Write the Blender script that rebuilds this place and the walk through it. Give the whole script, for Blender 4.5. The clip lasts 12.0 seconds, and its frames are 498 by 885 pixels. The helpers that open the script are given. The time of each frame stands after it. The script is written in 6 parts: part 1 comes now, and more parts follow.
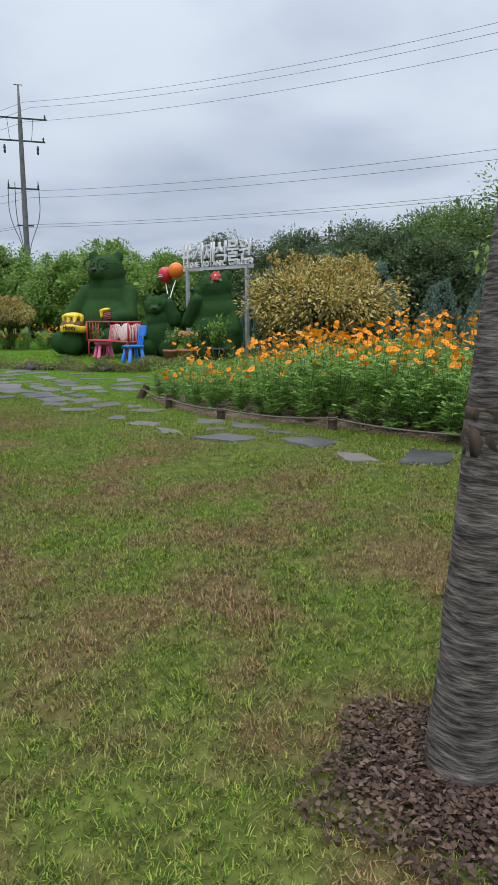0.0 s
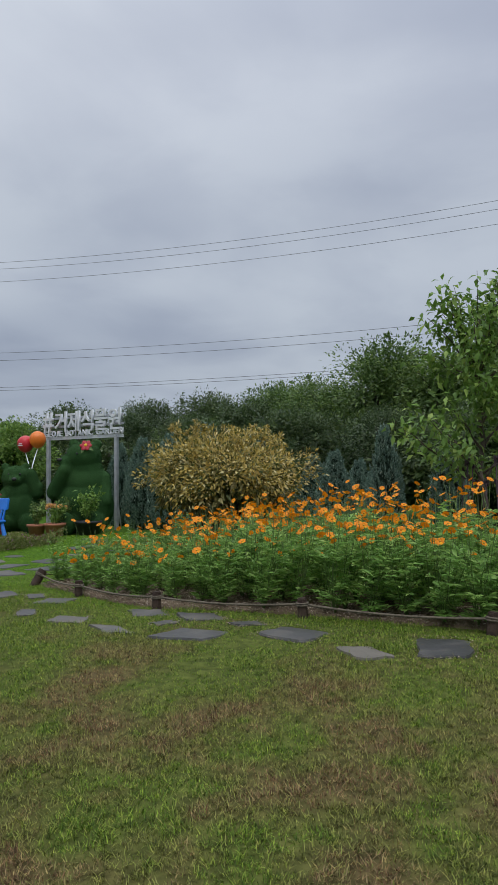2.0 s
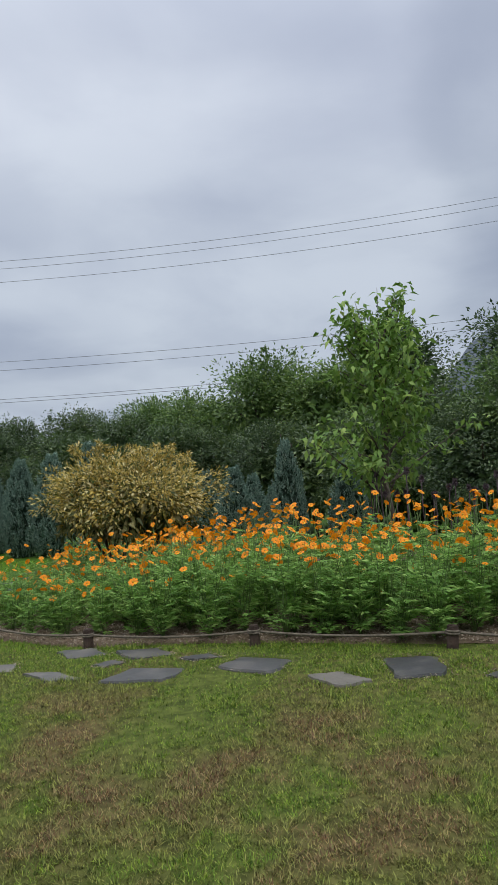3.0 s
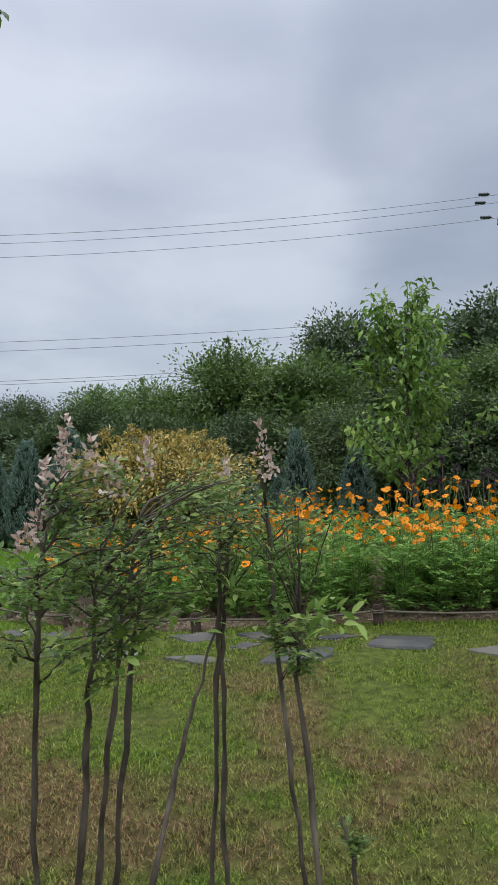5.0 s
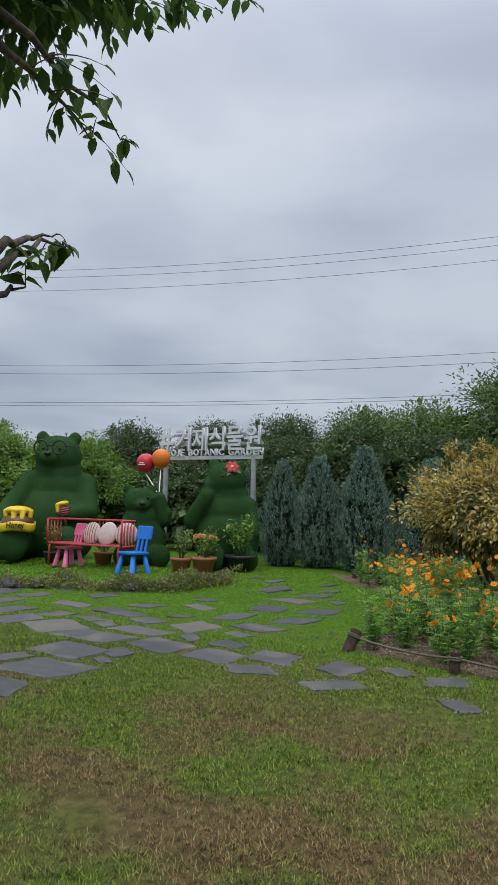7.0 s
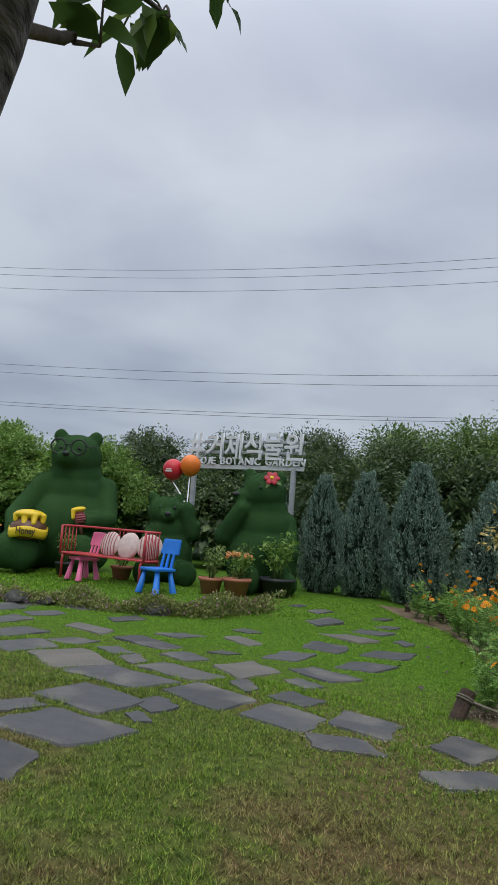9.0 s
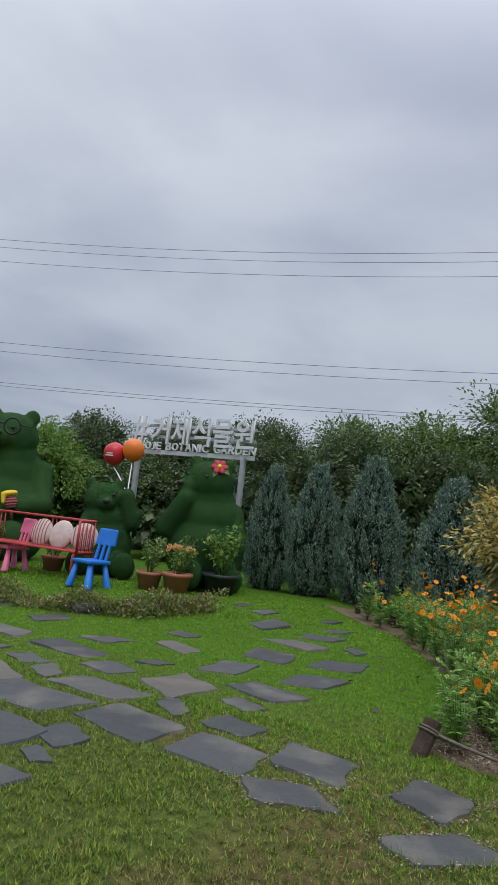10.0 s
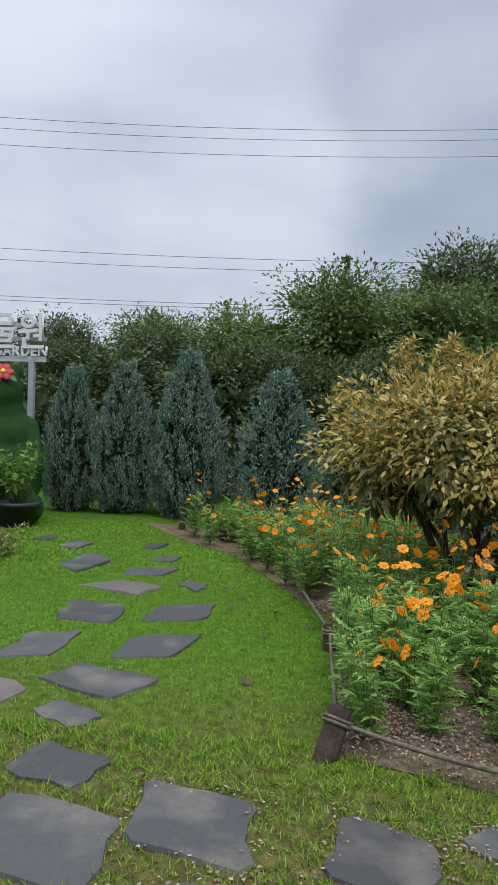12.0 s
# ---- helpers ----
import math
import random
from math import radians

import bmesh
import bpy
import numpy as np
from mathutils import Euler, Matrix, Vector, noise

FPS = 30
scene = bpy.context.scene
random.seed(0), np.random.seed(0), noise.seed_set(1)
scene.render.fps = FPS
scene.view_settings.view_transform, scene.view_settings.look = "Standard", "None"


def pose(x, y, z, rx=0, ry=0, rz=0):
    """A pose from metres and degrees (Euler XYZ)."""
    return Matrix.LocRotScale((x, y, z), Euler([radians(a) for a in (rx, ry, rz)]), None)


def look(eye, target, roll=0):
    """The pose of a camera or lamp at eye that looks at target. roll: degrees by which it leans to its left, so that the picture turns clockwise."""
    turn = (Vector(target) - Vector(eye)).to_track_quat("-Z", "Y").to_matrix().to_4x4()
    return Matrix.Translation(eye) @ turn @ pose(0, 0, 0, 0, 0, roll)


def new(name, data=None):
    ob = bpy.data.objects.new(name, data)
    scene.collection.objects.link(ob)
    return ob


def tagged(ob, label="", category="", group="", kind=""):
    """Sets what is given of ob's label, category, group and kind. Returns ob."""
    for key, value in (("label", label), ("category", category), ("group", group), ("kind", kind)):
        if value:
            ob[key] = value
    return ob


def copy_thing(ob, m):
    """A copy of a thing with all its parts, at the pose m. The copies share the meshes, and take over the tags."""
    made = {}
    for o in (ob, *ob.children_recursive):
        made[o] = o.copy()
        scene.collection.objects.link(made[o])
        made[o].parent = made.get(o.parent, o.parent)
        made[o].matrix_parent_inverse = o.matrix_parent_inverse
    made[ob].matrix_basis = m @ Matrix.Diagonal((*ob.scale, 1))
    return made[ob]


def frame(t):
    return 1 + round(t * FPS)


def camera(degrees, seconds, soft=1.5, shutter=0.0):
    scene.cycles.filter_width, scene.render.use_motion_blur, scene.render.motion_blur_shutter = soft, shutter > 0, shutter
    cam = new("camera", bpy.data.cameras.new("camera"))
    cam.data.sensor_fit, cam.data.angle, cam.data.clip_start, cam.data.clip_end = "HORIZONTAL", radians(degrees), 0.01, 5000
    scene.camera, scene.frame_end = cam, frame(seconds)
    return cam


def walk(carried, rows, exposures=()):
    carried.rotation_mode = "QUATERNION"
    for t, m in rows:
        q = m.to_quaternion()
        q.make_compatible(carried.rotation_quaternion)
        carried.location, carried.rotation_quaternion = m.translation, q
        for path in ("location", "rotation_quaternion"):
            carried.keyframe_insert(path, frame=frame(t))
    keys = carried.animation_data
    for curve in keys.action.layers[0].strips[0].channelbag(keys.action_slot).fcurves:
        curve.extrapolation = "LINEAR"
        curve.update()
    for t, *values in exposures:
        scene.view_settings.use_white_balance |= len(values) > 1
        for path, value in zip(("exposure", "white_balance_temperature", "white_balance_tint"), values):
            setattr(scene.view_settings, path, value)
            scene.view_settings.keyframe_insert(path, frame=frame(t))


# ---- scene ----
cam = camera(38.5, 12.0, 1.1)


PATH = [
    (0, (4.834, 0.291, 1.259), (3.48, 1.718, 0.901), -0.1),
    (0.5, (4.463, 0.275, 1.246), (3.032, 1.658, 1.045), -0.1),
    (1, (4.075, 0.227, 1.29), (2.703, 1.683, 1.261), 1.4),
    (1.5, (3.678, 0.237, 1.341), (2.464, 1.823, 1.441), 1.0),
    (2, (3.339, 0.172, 1.339), (2.358, 1.912, 1.44), -0.6),
    (2.5, (2.985, 0.135, 1.393), (2.204, 1.973, 1.509), -1.8),
    (3, (2.536, 0.101, 1.448), (1.924, 2.001, 1.573), -3.1),
    (3.2, (2.374, 0.072, 1.448), (1.868, 2.004, 1.556), -3.1),
    (4.8, (0.872, -0.413, 1.467), (0.615, 1.568, 1.557), -3.9),
    (5, (0.624, -0.382, 1.437), (0.288, 1.587, 1.532), -2.6),
    (5.5, (0.156, -0.239, 1.43), (-0.421, 1.673, 1.535), -1.0),
    (6, (-0.397, -0.038, 1.435), (-1.177, 1.8, 1.551), 1.5),
    (6.5, (-0.786, 0.056, 1.391), (-1.661, 1.849, 1.529), 1.8),
    (7, (-1.182, 0.21, 1.355), (-2.108, 1.974, 1.535), 1.2),
    (7.2, (-1.375, 0.287, 1.349), (-2.304, 2.048, 1.539), 1.0),
    (8.8, (-2.305, 1.211, 1.294), (-3.189, 2.99, 1.527), 3.0),
    (9, (-2.421, 1.344, 1.276), (-3.374, 3.087, 1.507), 4.3),
    (9.5, (-2.689, 1.749, 1.3), (-3.767, 3.418, 1.523), 6.5),
    (10, (-2.748, 2.116, 1.331), (-3.58, 3.922, 1.544), 6.1),
    (10.5, (-2.759, 2.572, 1.444), (-3.193, 4.515, 1.633), 5.9),
    (11, (-2.936, 2.893, 1.402), (-3.191, 4.873, 1.527), 5.2),
    (11.5, (-3.186, 3.211, 1.466), (-3.371, 5.202, 1.497), 3.6),
    (12, (-3.481, 3.595, 1.453), (-3.752, 5.576, 1.419), 1.8),
]
EXPOSURES = [(0, 0.15), (0.5, -0.05), (1, -0.2), (1.5, -0.35), (2, -0.35), (2.5, -0.22), (5, -0.04), (5.5, -0.15), (6.5, -0.17), (7, -0.19), (9, -0.25), (9.5, -0.28), (10.5, -0.26), (11, -0.06), (11.5, -0.12), (12, 0.07)]
walk(cam, [(t, look(eye, target, roll)) for t, eye, target, roll in PATH], EXPOSURES)

# ---------------------------------------------------------------- light
world = bpy.data.worlds.new("overcast_sky")
scene.world = world
world.use_nodes = True
wn, wl = world.node_tree.nodes, world.node_tree.links
wn.clear()
SUN_EL, SUN_ROT = 52.0, 150.0
w_out = wn.new("ShaderNodeOutputWorld")
w_bg = wn.new("ShaderNodeBackground")
w_sky = wn.new("ShaderNodeTexSky")
w_sky.sky_type, w_sky.sun_disc = "NISHITA", False
w_sky.sun_elevation, w_sky.sun_rotation = radians(SUN_EL), radians(SUN_ROT)
w_sky.air_density, w_sky.dust_density = 1.2, 2.0
w_co = wn.new("ShaderNodeTexCoord")
w_sep = wn.new("ShaderNodeSeparateXYZ")
wl.new(w_co.outputs["Generated"], w_sep.inputs[0])


def wmath(op, a, b=0.0, clamp=False):
    n = wn.new("ShaderNodeMath")
    n.operation, n.use_clamp = op, clamp
    for i, v in enumerate((a, b)):
        if isinstance(v, (int, float)):
            n.inputs[i].default_value = v
        else:
            wl.new(v, n.inputs[i])
    return n.outputs[0]


# cloud layer: the direction laid on a flat cloud base
w_z = wmath("MAXIMUM", w_sep.outputs[2], 0.0)
w_den = wmath("ADD", w_z, 0.16)
w_u = wmath("DIVIDE", w_sep.outputs[0], w_den)
w_v = wmath("DIVIDE", w_sep.outputs[1], w_den)
w_vec = wn.new("ShaderNodeCombineXYZ")
wl.new(w_u, w_vec.inputs[0]), wl.new(w_v, w_vec.inputs[1])


def wnoise(scale, detail, seed, distort=0.0):
    n = wn.new("ShaderNodeTexNoise")
    n.noise_dimensions = "4D"
    n.inputs["W"].default_value = seed
    n.inputs["Scale"].default_value, n.inputs["Detail"].default_value = scale, detail
    n.inputs["Roughness"].default_value, n.inputs["Distortion"].default_value = 0.52, distort
    wl.new(w_vec.outputs[0], n.inputs["Vector"])
    return n.outputs["Fac"]


def wramp(fac, stops):
    n = wn.new("ShaderNodeValToRGB")
    n.color_ramp.interpolation = "EASE"
    while len(n.color_ramp.elements) < len(stops):
        n.color_ramp.elements.new(0.5)
    for el, (p, c) in zip(n.color_ramp.elements, stops):
        el.position, el.color = p, (*c, 1)
    wl.new(fac, n.inputs[0])
    return n.outputs[0]


def wmix(kind, fac, a, b):
    n = wn.new("ShaderNodeMix")
    n.data_type, n.blend_type = "RGBA", kind
    for sock, v in ((n.inputs[0], fac), (n.inputs[6], a), (n.inputs[7], b)):
        if isinstance(v, (int, float)):
            sock.default_value = v
        elif isinstance(v, tuple):
            sock.default_value = (*v, 1)
        else:
            wl.new(v, sock)
    return n.outputs[2]


w_grad = wramp(w_z, ((0.0, (0.60, 0.67, 0.77)), (0.12, (0.55, 0.615, 0.72)), (0.30, (0.60, 0.665, 0.775)),
                     (0.52, (0.72, 0.78, 0.90)), (1.0, (2.8, 2.9, 3.0))))
w_big = wramp(wnoise(0.55, 3.0, 2.3, 0.3), ((0.38, (0.78, 0.80, 0.85)), (0.58, (1.05, 1.05, 1.04))))
w_fine = wramp(wnoise(1.7, 5.0, 7.7, 0.35), ((0.34, (0.90, 0.905, 0.93)), (0.62, (1.06, 1.055, 1.045))))
w_cloud = wmix("MULTIPLY", 1.0, wmix("MULTIPLY", 1.0, w_grad, w_big), w_fine)
# one heavy cloud bank stands over the hill
w_dot = wn.new("ShaderNodeVectorMath")
w_dot.operation = "DOT_PRODUCT"
wl.new(w_co.outputs["Generated"], w_dot.inputs[0])
w_dot.inputs[1].default_value = (0.40, 0.83, 0.39)
w_bank = wmath("ADD", w_dot.outputs["Value"], wmath("MULTIPLY", wnoise(1.2, 5.0, 5.1, 0.4), 0.16))
w_bank = wramp(w_bank, ((0.955, (1, 1, 1)), (1.0, (0.82, 0.835, 0.86))))
w_cloud = wmix("MULTIPLY", 1.0, w_cloud, w_bank)
w_scaled = wmix("MULTIPLY", 1.0, w_sky.outputs[0], (0.08, 0.08, 0.08))
w_all = wmix("MIX", 0.92, w_scaled, w_cloud)
wl.new(w_all, w_bg.inputs["Color"])
w_bg.inputs["Strength"].default_value = 1.0
wl.new(w_bg.outputs[0], w_out.inputs[0])

sun = new("sun", bpy.data.lights.new("sun", "SUN"))
sun.data.energy, sun.data.angle, sun.data.color = 0.8, radians(25), (1.0, 0.96, 0.9)
sun.matrix_world = look((0, 0, 30), (-9, 13, 8))


# ---------------------------------------------------------------- materials
def mat_base(name, rough=0.8, metal=0.0, spec=0.4):
    m = bpy.data.materials.new(name)
    m.use_nodes = True
    b = m.node_tree.nodes["Principled BSDF"]
    b.inputs["Roughness"].default_value, b.inputs["Metallic"].default_value = rough, metal
    b.inputs["Specular IOR Level"].default_value = spec
    return m, b, m.node_tree.nodes, m.node_tree.links


def ramp_into(nodes, links, fac, stops, interp="LINEAR"):
    n = nodes.new("ShaderNodeValToRGB")
    n.color_ramp.interpolation = interp
    while len(n.color_ramp.elements) < len(stops):
        n.color_ramp.elements.new(0.5)
    for el, (p, c) in zip(n.color_ramp.elements, stops):
        el.position, el.color = p, (*c, 1)
    links.new(fac, n.inputs[0])
    return n.outputs[0]


def noise_node(nodes, links, scale, detail=4.0, vec=None, seed=0.0, stretch=None):
    n = nodes.new("ShaderNodeTexNoise")
    n.noise_dimensions = "4D"
    n.inputs["W"].default_value = seed
    n.inputs["Scale"].default_value, n.inputs["Detail"].default_value = scale, detail
    if vec is not None:
        if stretch:
            mp = nodes.new("ShaderNodeMapping")
            mp.inputs["Scale"].default_value = stretch
            links.new(vec, mp.inputs[0])
            vec = mp.outputs[0]
        links.new(vec, n.inputs["Vector"])
    return n.outputs["Fac"]


def mix_into(nodes, links, kind, fac, a, b):
    n = nodes.new("ShaderNodeMix")
    n.data_type, n.blend_type = "RGBA", kind
    for sock, v in ((n.inputs[0], fac), (n.inputs[6], a), (n.inputs[7], b)):
        if isinstance(v, (int, float)):
            sock.default_value = v
        elif isinstance(v, tuple):
            sock.default_value = (*v, 1)
        else:
            links.new(v, sock)
    return n.outputs[2]


def bump_into(nodes, links, bsdf, height, strength=0.4, dist=0.02):
    n = nodes.new("ShaderNodeBump")
    n.inputs["Strength"].default_value, n.inputs["Distance"].default_value = strength, dist
    links.new(height, n.inputs["Height"])
    links.new(n.outputs[0], bsdf.inputs["Normal"])


def plain_mat(name, c1, c2, scale=8.0, rough=0.6, metal=0.0, bump=0.15, spec=0.4, fine=60.0, world_space=False):
    """A surface of two close tones with grain at two scales."""
    m, b, n, l = mat_base(name, rough, metal, spec)
    vec = n.new("ShaderNodeNewGeometry").outputs["Position"] if world_space else n.new("ShaderNodeTexCoord").outputs["Object"]
    a = noise_node(n, l, scale, 5.0, vec, 1.0)
    f = noise_node(n, l, fine, 3.0, vec, 4.0)
    col = ramp_into(n, l, a, ((0.3, c1), (0.7, c2)))
    col = mix_into(n, l, "MULTIPLY", 0.5, col, ramp_into(n, l, f, ((0.3, (0.75, 0.75, 0.75)), (0.7, (1.1, 1.1, 1.1)))))
    l.new(col, b.inputs["Base Color"])
    if bump:
        bump_into(n, l, b, f, bump, 0.01)
    return m


def leaf_mat(name, stops, rough=0.5, trans=0.25, patch=None, spec=0.3):
    """Leaves: each piece has its own tone; light shines through a little."""
    m, b, n, l = mat_base(name, rough, 0.0, spec)
    geo = n.new("ShaderNodeNewGeometry")
    col = ramp_into(n, l, geo.outputs["Random Per Island"], stops)
    if patch:
        scale, dark, light = patch
        big = noise_node(n, l, scale, 3.0, geo.outputs["Position"], 3.0)
        col = mix_into(n, l, "MULTIPLY", 1.0, col, ramp_into(n, l, big, ((0.35, dark), (0.65, light))))
    l.new(col, b.inputs["Base Color"])
    tr = n.new("ShaderNodeBsdfTranslucent")
    l.new(col, tr.inputs["Color"])
    mx = n.new("ShaderNodeMixShader")
    mx.inputs[0].default_value = trans
    l.new(b.outputs[0], mx.inputs[1]), l.new(tr.outputs[0], mx.inputs[2])
    l.new(mx.outputs[0], n["Material Output"].inputs["Surface"])
    return m


def grass_mat(name):
    """Mown lawn: fresh green with straw-brown worn patches near the walk, lusher behind the stones."""
    m, b, n, l = mat_base(name, 0.6, 0.0, 0.25)
    geo = n.new("ShaderNodeNewGeometry")
    pos = geo.outputs["Position"]
    sep = n.new("ShaderNodeSeparateXYZ")
    l.new(pos, sep.inputs[0])
    rnd = geo.outputs["Random Per Island"]
    fresh = ramp_into(n, l, rnd, ((0.0, (0.05, 0.10, 0.012)), (0.55, (0.145, 0.24, 0.026)), (0.85, (0.28, 0.37, 0.05)), (1.0, (0.33, 0.31, 0.10))))
    dry = ramp_into(n, l, rnd, ((0.0, (0.10, 0.052, 0.028)), (0.35, (0.23, 0.14, 0.07)), (0.7, (0.38, 0.29, 0.14)), (1.0, (0.19, 0.24, 0.05))))
    lush = ramp_into(n, l, rnd, ((0.0, (0.065, 0.16, 0.010)), (0.6, (0.16, 0.32, 0.018)), (1.0, (0.29, 0.45, 0.04))))
    p1 = noise_node(n, l, 1.1, 5.0, pos, 5.0)
    p2 = noise_node(n, l, 5.0, 4.0, pos, 9.0)
    add = n.new("ShaderNodeMath")
    add.operation = "MULTIPLY_ADD"
    l.new(p2, add.inputs[0])
    add.inputs[1].default_value = 0.45
    l.new(p1, add.inputs[2])
    patch = ramp_into(n, l, add.outputs[0], ((0.66, (0, 0, 0)), (0.80, (1, 1, 1))))
    # edge between the worn lawn and the lush one wanders
    edge = n.new("ShaderNodeMath")
    edge.operation = "MULTIPLY_ADD"
    l.new(p1, edge.inputs[0])
    edge.inputs[1].default_value = 2.4
    l.new(sep.outputs[1], edge.inputs[2])
    sm = n.new("ShaderNodeMapRange")
    sm.inputs[1].default_value, sm.inputs[2].default_value = 6.8, 8.4
    l.new(edge.outputs[0], sm.inputs[0])
    bare = n.new("ShaderNodeMapRange")
    bare.inputs[1].default_value, bare.inputs[2].default_value = 6.5, 5.6
    l.new(edge.outputs[0], bare.inputs[0])
    patch = mix_into(n, l, "MULTIPLY", 1.0, patch, bare.outputs[0])
    worn = mix_into(n, l, "MIX", patch, fresh, dry)
    p3 = noise_node(n, l, 38.0, 4.0, pos, 13.0)
    worn = mix_into(n, l, "MULTIPLY", 1.0, worn, ramp_into(n, l, p3, ((0.34, (0.42, 0.45, 0.46)), (0.5, (1.0, 1.0, 0.98)), (0.66, (1.5, 1.45, 1.35)))))
    col = mix_into(n, l, "MIX", sm.outputs[0], worn, lush)
    l.new(col, b.inputs["Base Color"])
    tr = n.new("ShaderNodeBsdfTranslucent")
    l.new(col, tr.inputs["Color"])
    mx = n.new("ShaderNodeMixShader")
    mx.inputs[0].default_value = 0.25
    l.new(b.outputs[0], mx.inputs[1]), l.new(tr.outputs[0], mx.inputs[2])
    l.new(mx.outputs[0], n["Material Output"].inputs["Surface"])
    return m


def ground_mat(name):
    m, b, n, l = mat_base(name, 0.95, 0.0, 0.1)
    pos = n.new("ShaderNodeNewGeometry").outputs["Position"]
    sep = n.new("ShaderNodeSeparateXYZ")
    l.new(pos, sep.inputs[0])
    p1 = noise_node(n, l, 1.1, 5.0, pos, 5.0)
    p2 = noise_node(n, l, 14.0, 5.0, pos, 9.0)
    soil = ramp_into(n, l, p2, ((0.3, (0.05, 0.032, 0.016)), (0.7, (0.16, 0.105, 0.055))))
    turf = ramp_into(n, l, p2, ((0.3, (0.035, 0.055, 0.010)), (0.7, (0.12, 0.16, 0.03))))
    fac = ramp_into(n, l, p1, ((0.42, (0.85, 0.85, 0.85)), (0.62, (0.2, 0.2, 0.2))))
    col = mix_into(n, l, "MIX", fac, soil, turf)
    sm = n.new("ShaderNodeMapRange")
    sm.inputs[1].default_value, sm.inputs[2].default_value = 6.4, 8.2
    l.new(sep.outputs[1], sm.inputs[0])
    lush = ramp_into(n, l, p2, ((0.3, (0.035, 0.09, 0.008)), (0.7, (0.085, 0.17, 0.014))))
    col = mix_into(n, l, "MIX", sm.outputs[0], col, lush)
    l.new(col, b.inputs["Base Color"])
    bump_into(n, l, b, p2, 0.6, 0.03)
    return m


def slab_mat(name):
    """Wet dark slate: smooth, with paler dried patches and sandy edges."""
    m, b, n, l = mat_base(name, 0.4, 0.0, 0.5)
    pos = n.new("ShaderNodeNewGeometry").outputs["Position"]
    rnd = n.new("ShaderNodeObjectInfo").outputs["Random"]
    p1 = noise_node(n, l, 3.2, 6.0, pos, 2.0)
    p2 = noise_node(n, l, 45.0, 4.0, pos, 6.0)
    base = ramp_into(n, l, rnd, ((0.0, (0.042, 0.042, 0.044)), (0.7, (0.07, 0.07, 0.072)), (1.0, (0.13, 0.115, 0.095))))
    dust = ramp_into(n, l, p1, ((0.5, (0, 0, 0)), (0.72, (0.55, 0.55, 0.55))))
    col = mix_into(n, l, "MIX", dust, base, (0.25, 0.225, 0.19))
    col = mix_into(n, l, "MULTIPLY", 0.6, col, ramp_into(n, l, p2, ((0.3, (0.7, 0.7, 0.7)), (0.7, (1.15, 1.15, 1.15)))))
    l.new(col, b.inputs["Base Color"])
    l.new(ramp_into(n, l, p1, ((0.35, (0.42, 0.42, 0.42)), (0.7, (0.7, 0.7, 0.7)))), b.inputs["Roughness"])
    bump_into(n, l, b, p2, 0.25, 0.006)
    return m


def bark_mat(name, c1, c2, rings=True):
    m, b, n, l = mat_base(name, 0.85, 0.0, 0.25)
    vec = n.new("ShaderNodeTexCoord").outputs["Object"]
    a = noise_node(n, l, 11.0 if rings else 6.0, 6.0, vec, 1.0, (1.0, 1.0, 3.6 if rings else 0.4))
    f = noise_node(n, l, 17.0 if rings else 26.0, 6.0, vec, 3.0, (1.0, 1.0, 4.2 if rings else 0.35))
    col = ramp_into(n, l, a, ((0.3, c1), (0.55, c2), (0.75, tuple(v * 1.7 for v in c2))))
    col = mix_into(n, l, "MULTIPLY", 0.8 if rings else 0.7, col, ramp_into(n, l, f, ((0.36, (0.28, 0.27, 0.26)), (0.5, (0.95, 0.95, 0.95)), (0.66, (1.5, 1.5, 1.5)))))
    l.new(col, b.inputs["Base Color"])
    bump_into(n, l, b, f, 0.9 if rings else 0.6, 0.02)
    return m


def turf_mat(name):
    """Artificial-turf coat of the topiary figures."""
    m, b, n, l = mat_base(name, 0.85, 0.0, 0.15)
    vec = n.new("ShaderNodeTexCoord").outputs["Object"]
    a = noise_node(n, l, 2.0, 4.0, vec, 1.0)
    f = noise_node(n, l, 120.0, 3.0, vec, 3.0)
    col = ramp_into(n, l, a, ((0.3, (0.024, 0.072, 0.020)), (0.7, (0.042, 0.105, 0.032))))
    col = mix_into(n, l, "MULTIPLY", 1.0, col, ramp_into(n, l, f, ((0.3, (0.6, 0.6, 0.6)), (0.7, (1.3, 1.3, 1.3)))))
    l.new(col, b.inputs["Base Color"])
    bump_into(n, l, b, f, 0.8, 0.012)
    return m


M_GROUND = ground_mat("lawn_soil")
M_GRASS = grass_mat("grass_blades")
M_SLAB = slab_mat("wet_slate")
M_SOIL = plain_mat("bed_soil", (0.085, 0.06, 0.038), (0.20, 0.15, 0.105), 7.0, 0.95, 0, 1.0, 0.1, 55.0, True)
M_CHIP = leaf_mat("bark_chips", ((0, (0.035, 0.022, 0.016)), (0.6, (0.085, 0.055, 0.04)), (1, (0.16, 0.11, 0.08))), 0.9, 0.0)
M_GRAVEL = leaf_mat("gravel", ((0, (0.13, 0.095, 0.07)), (0.6, (0.27, 0.21, 0.155)), (1, (0.42, 0.36, 0.29))), 0.9, 0.0)
M_BARK = bark_mat("cherry_bark", (0.05, 0.042, 0.038), (0.13, 0.115, 0.105))
M_TWIG = bark_mat("twig_bark", (0.05, 0.04, 0.03), (0.12, 0.10, 0.08), False)
M_DARKBARK = bark_mat("dark_bark", (0.03, 0.022, 0.016), (0.07, 0.052, 0.04), False)
M_TURF = turf_mat("artificial_turf")
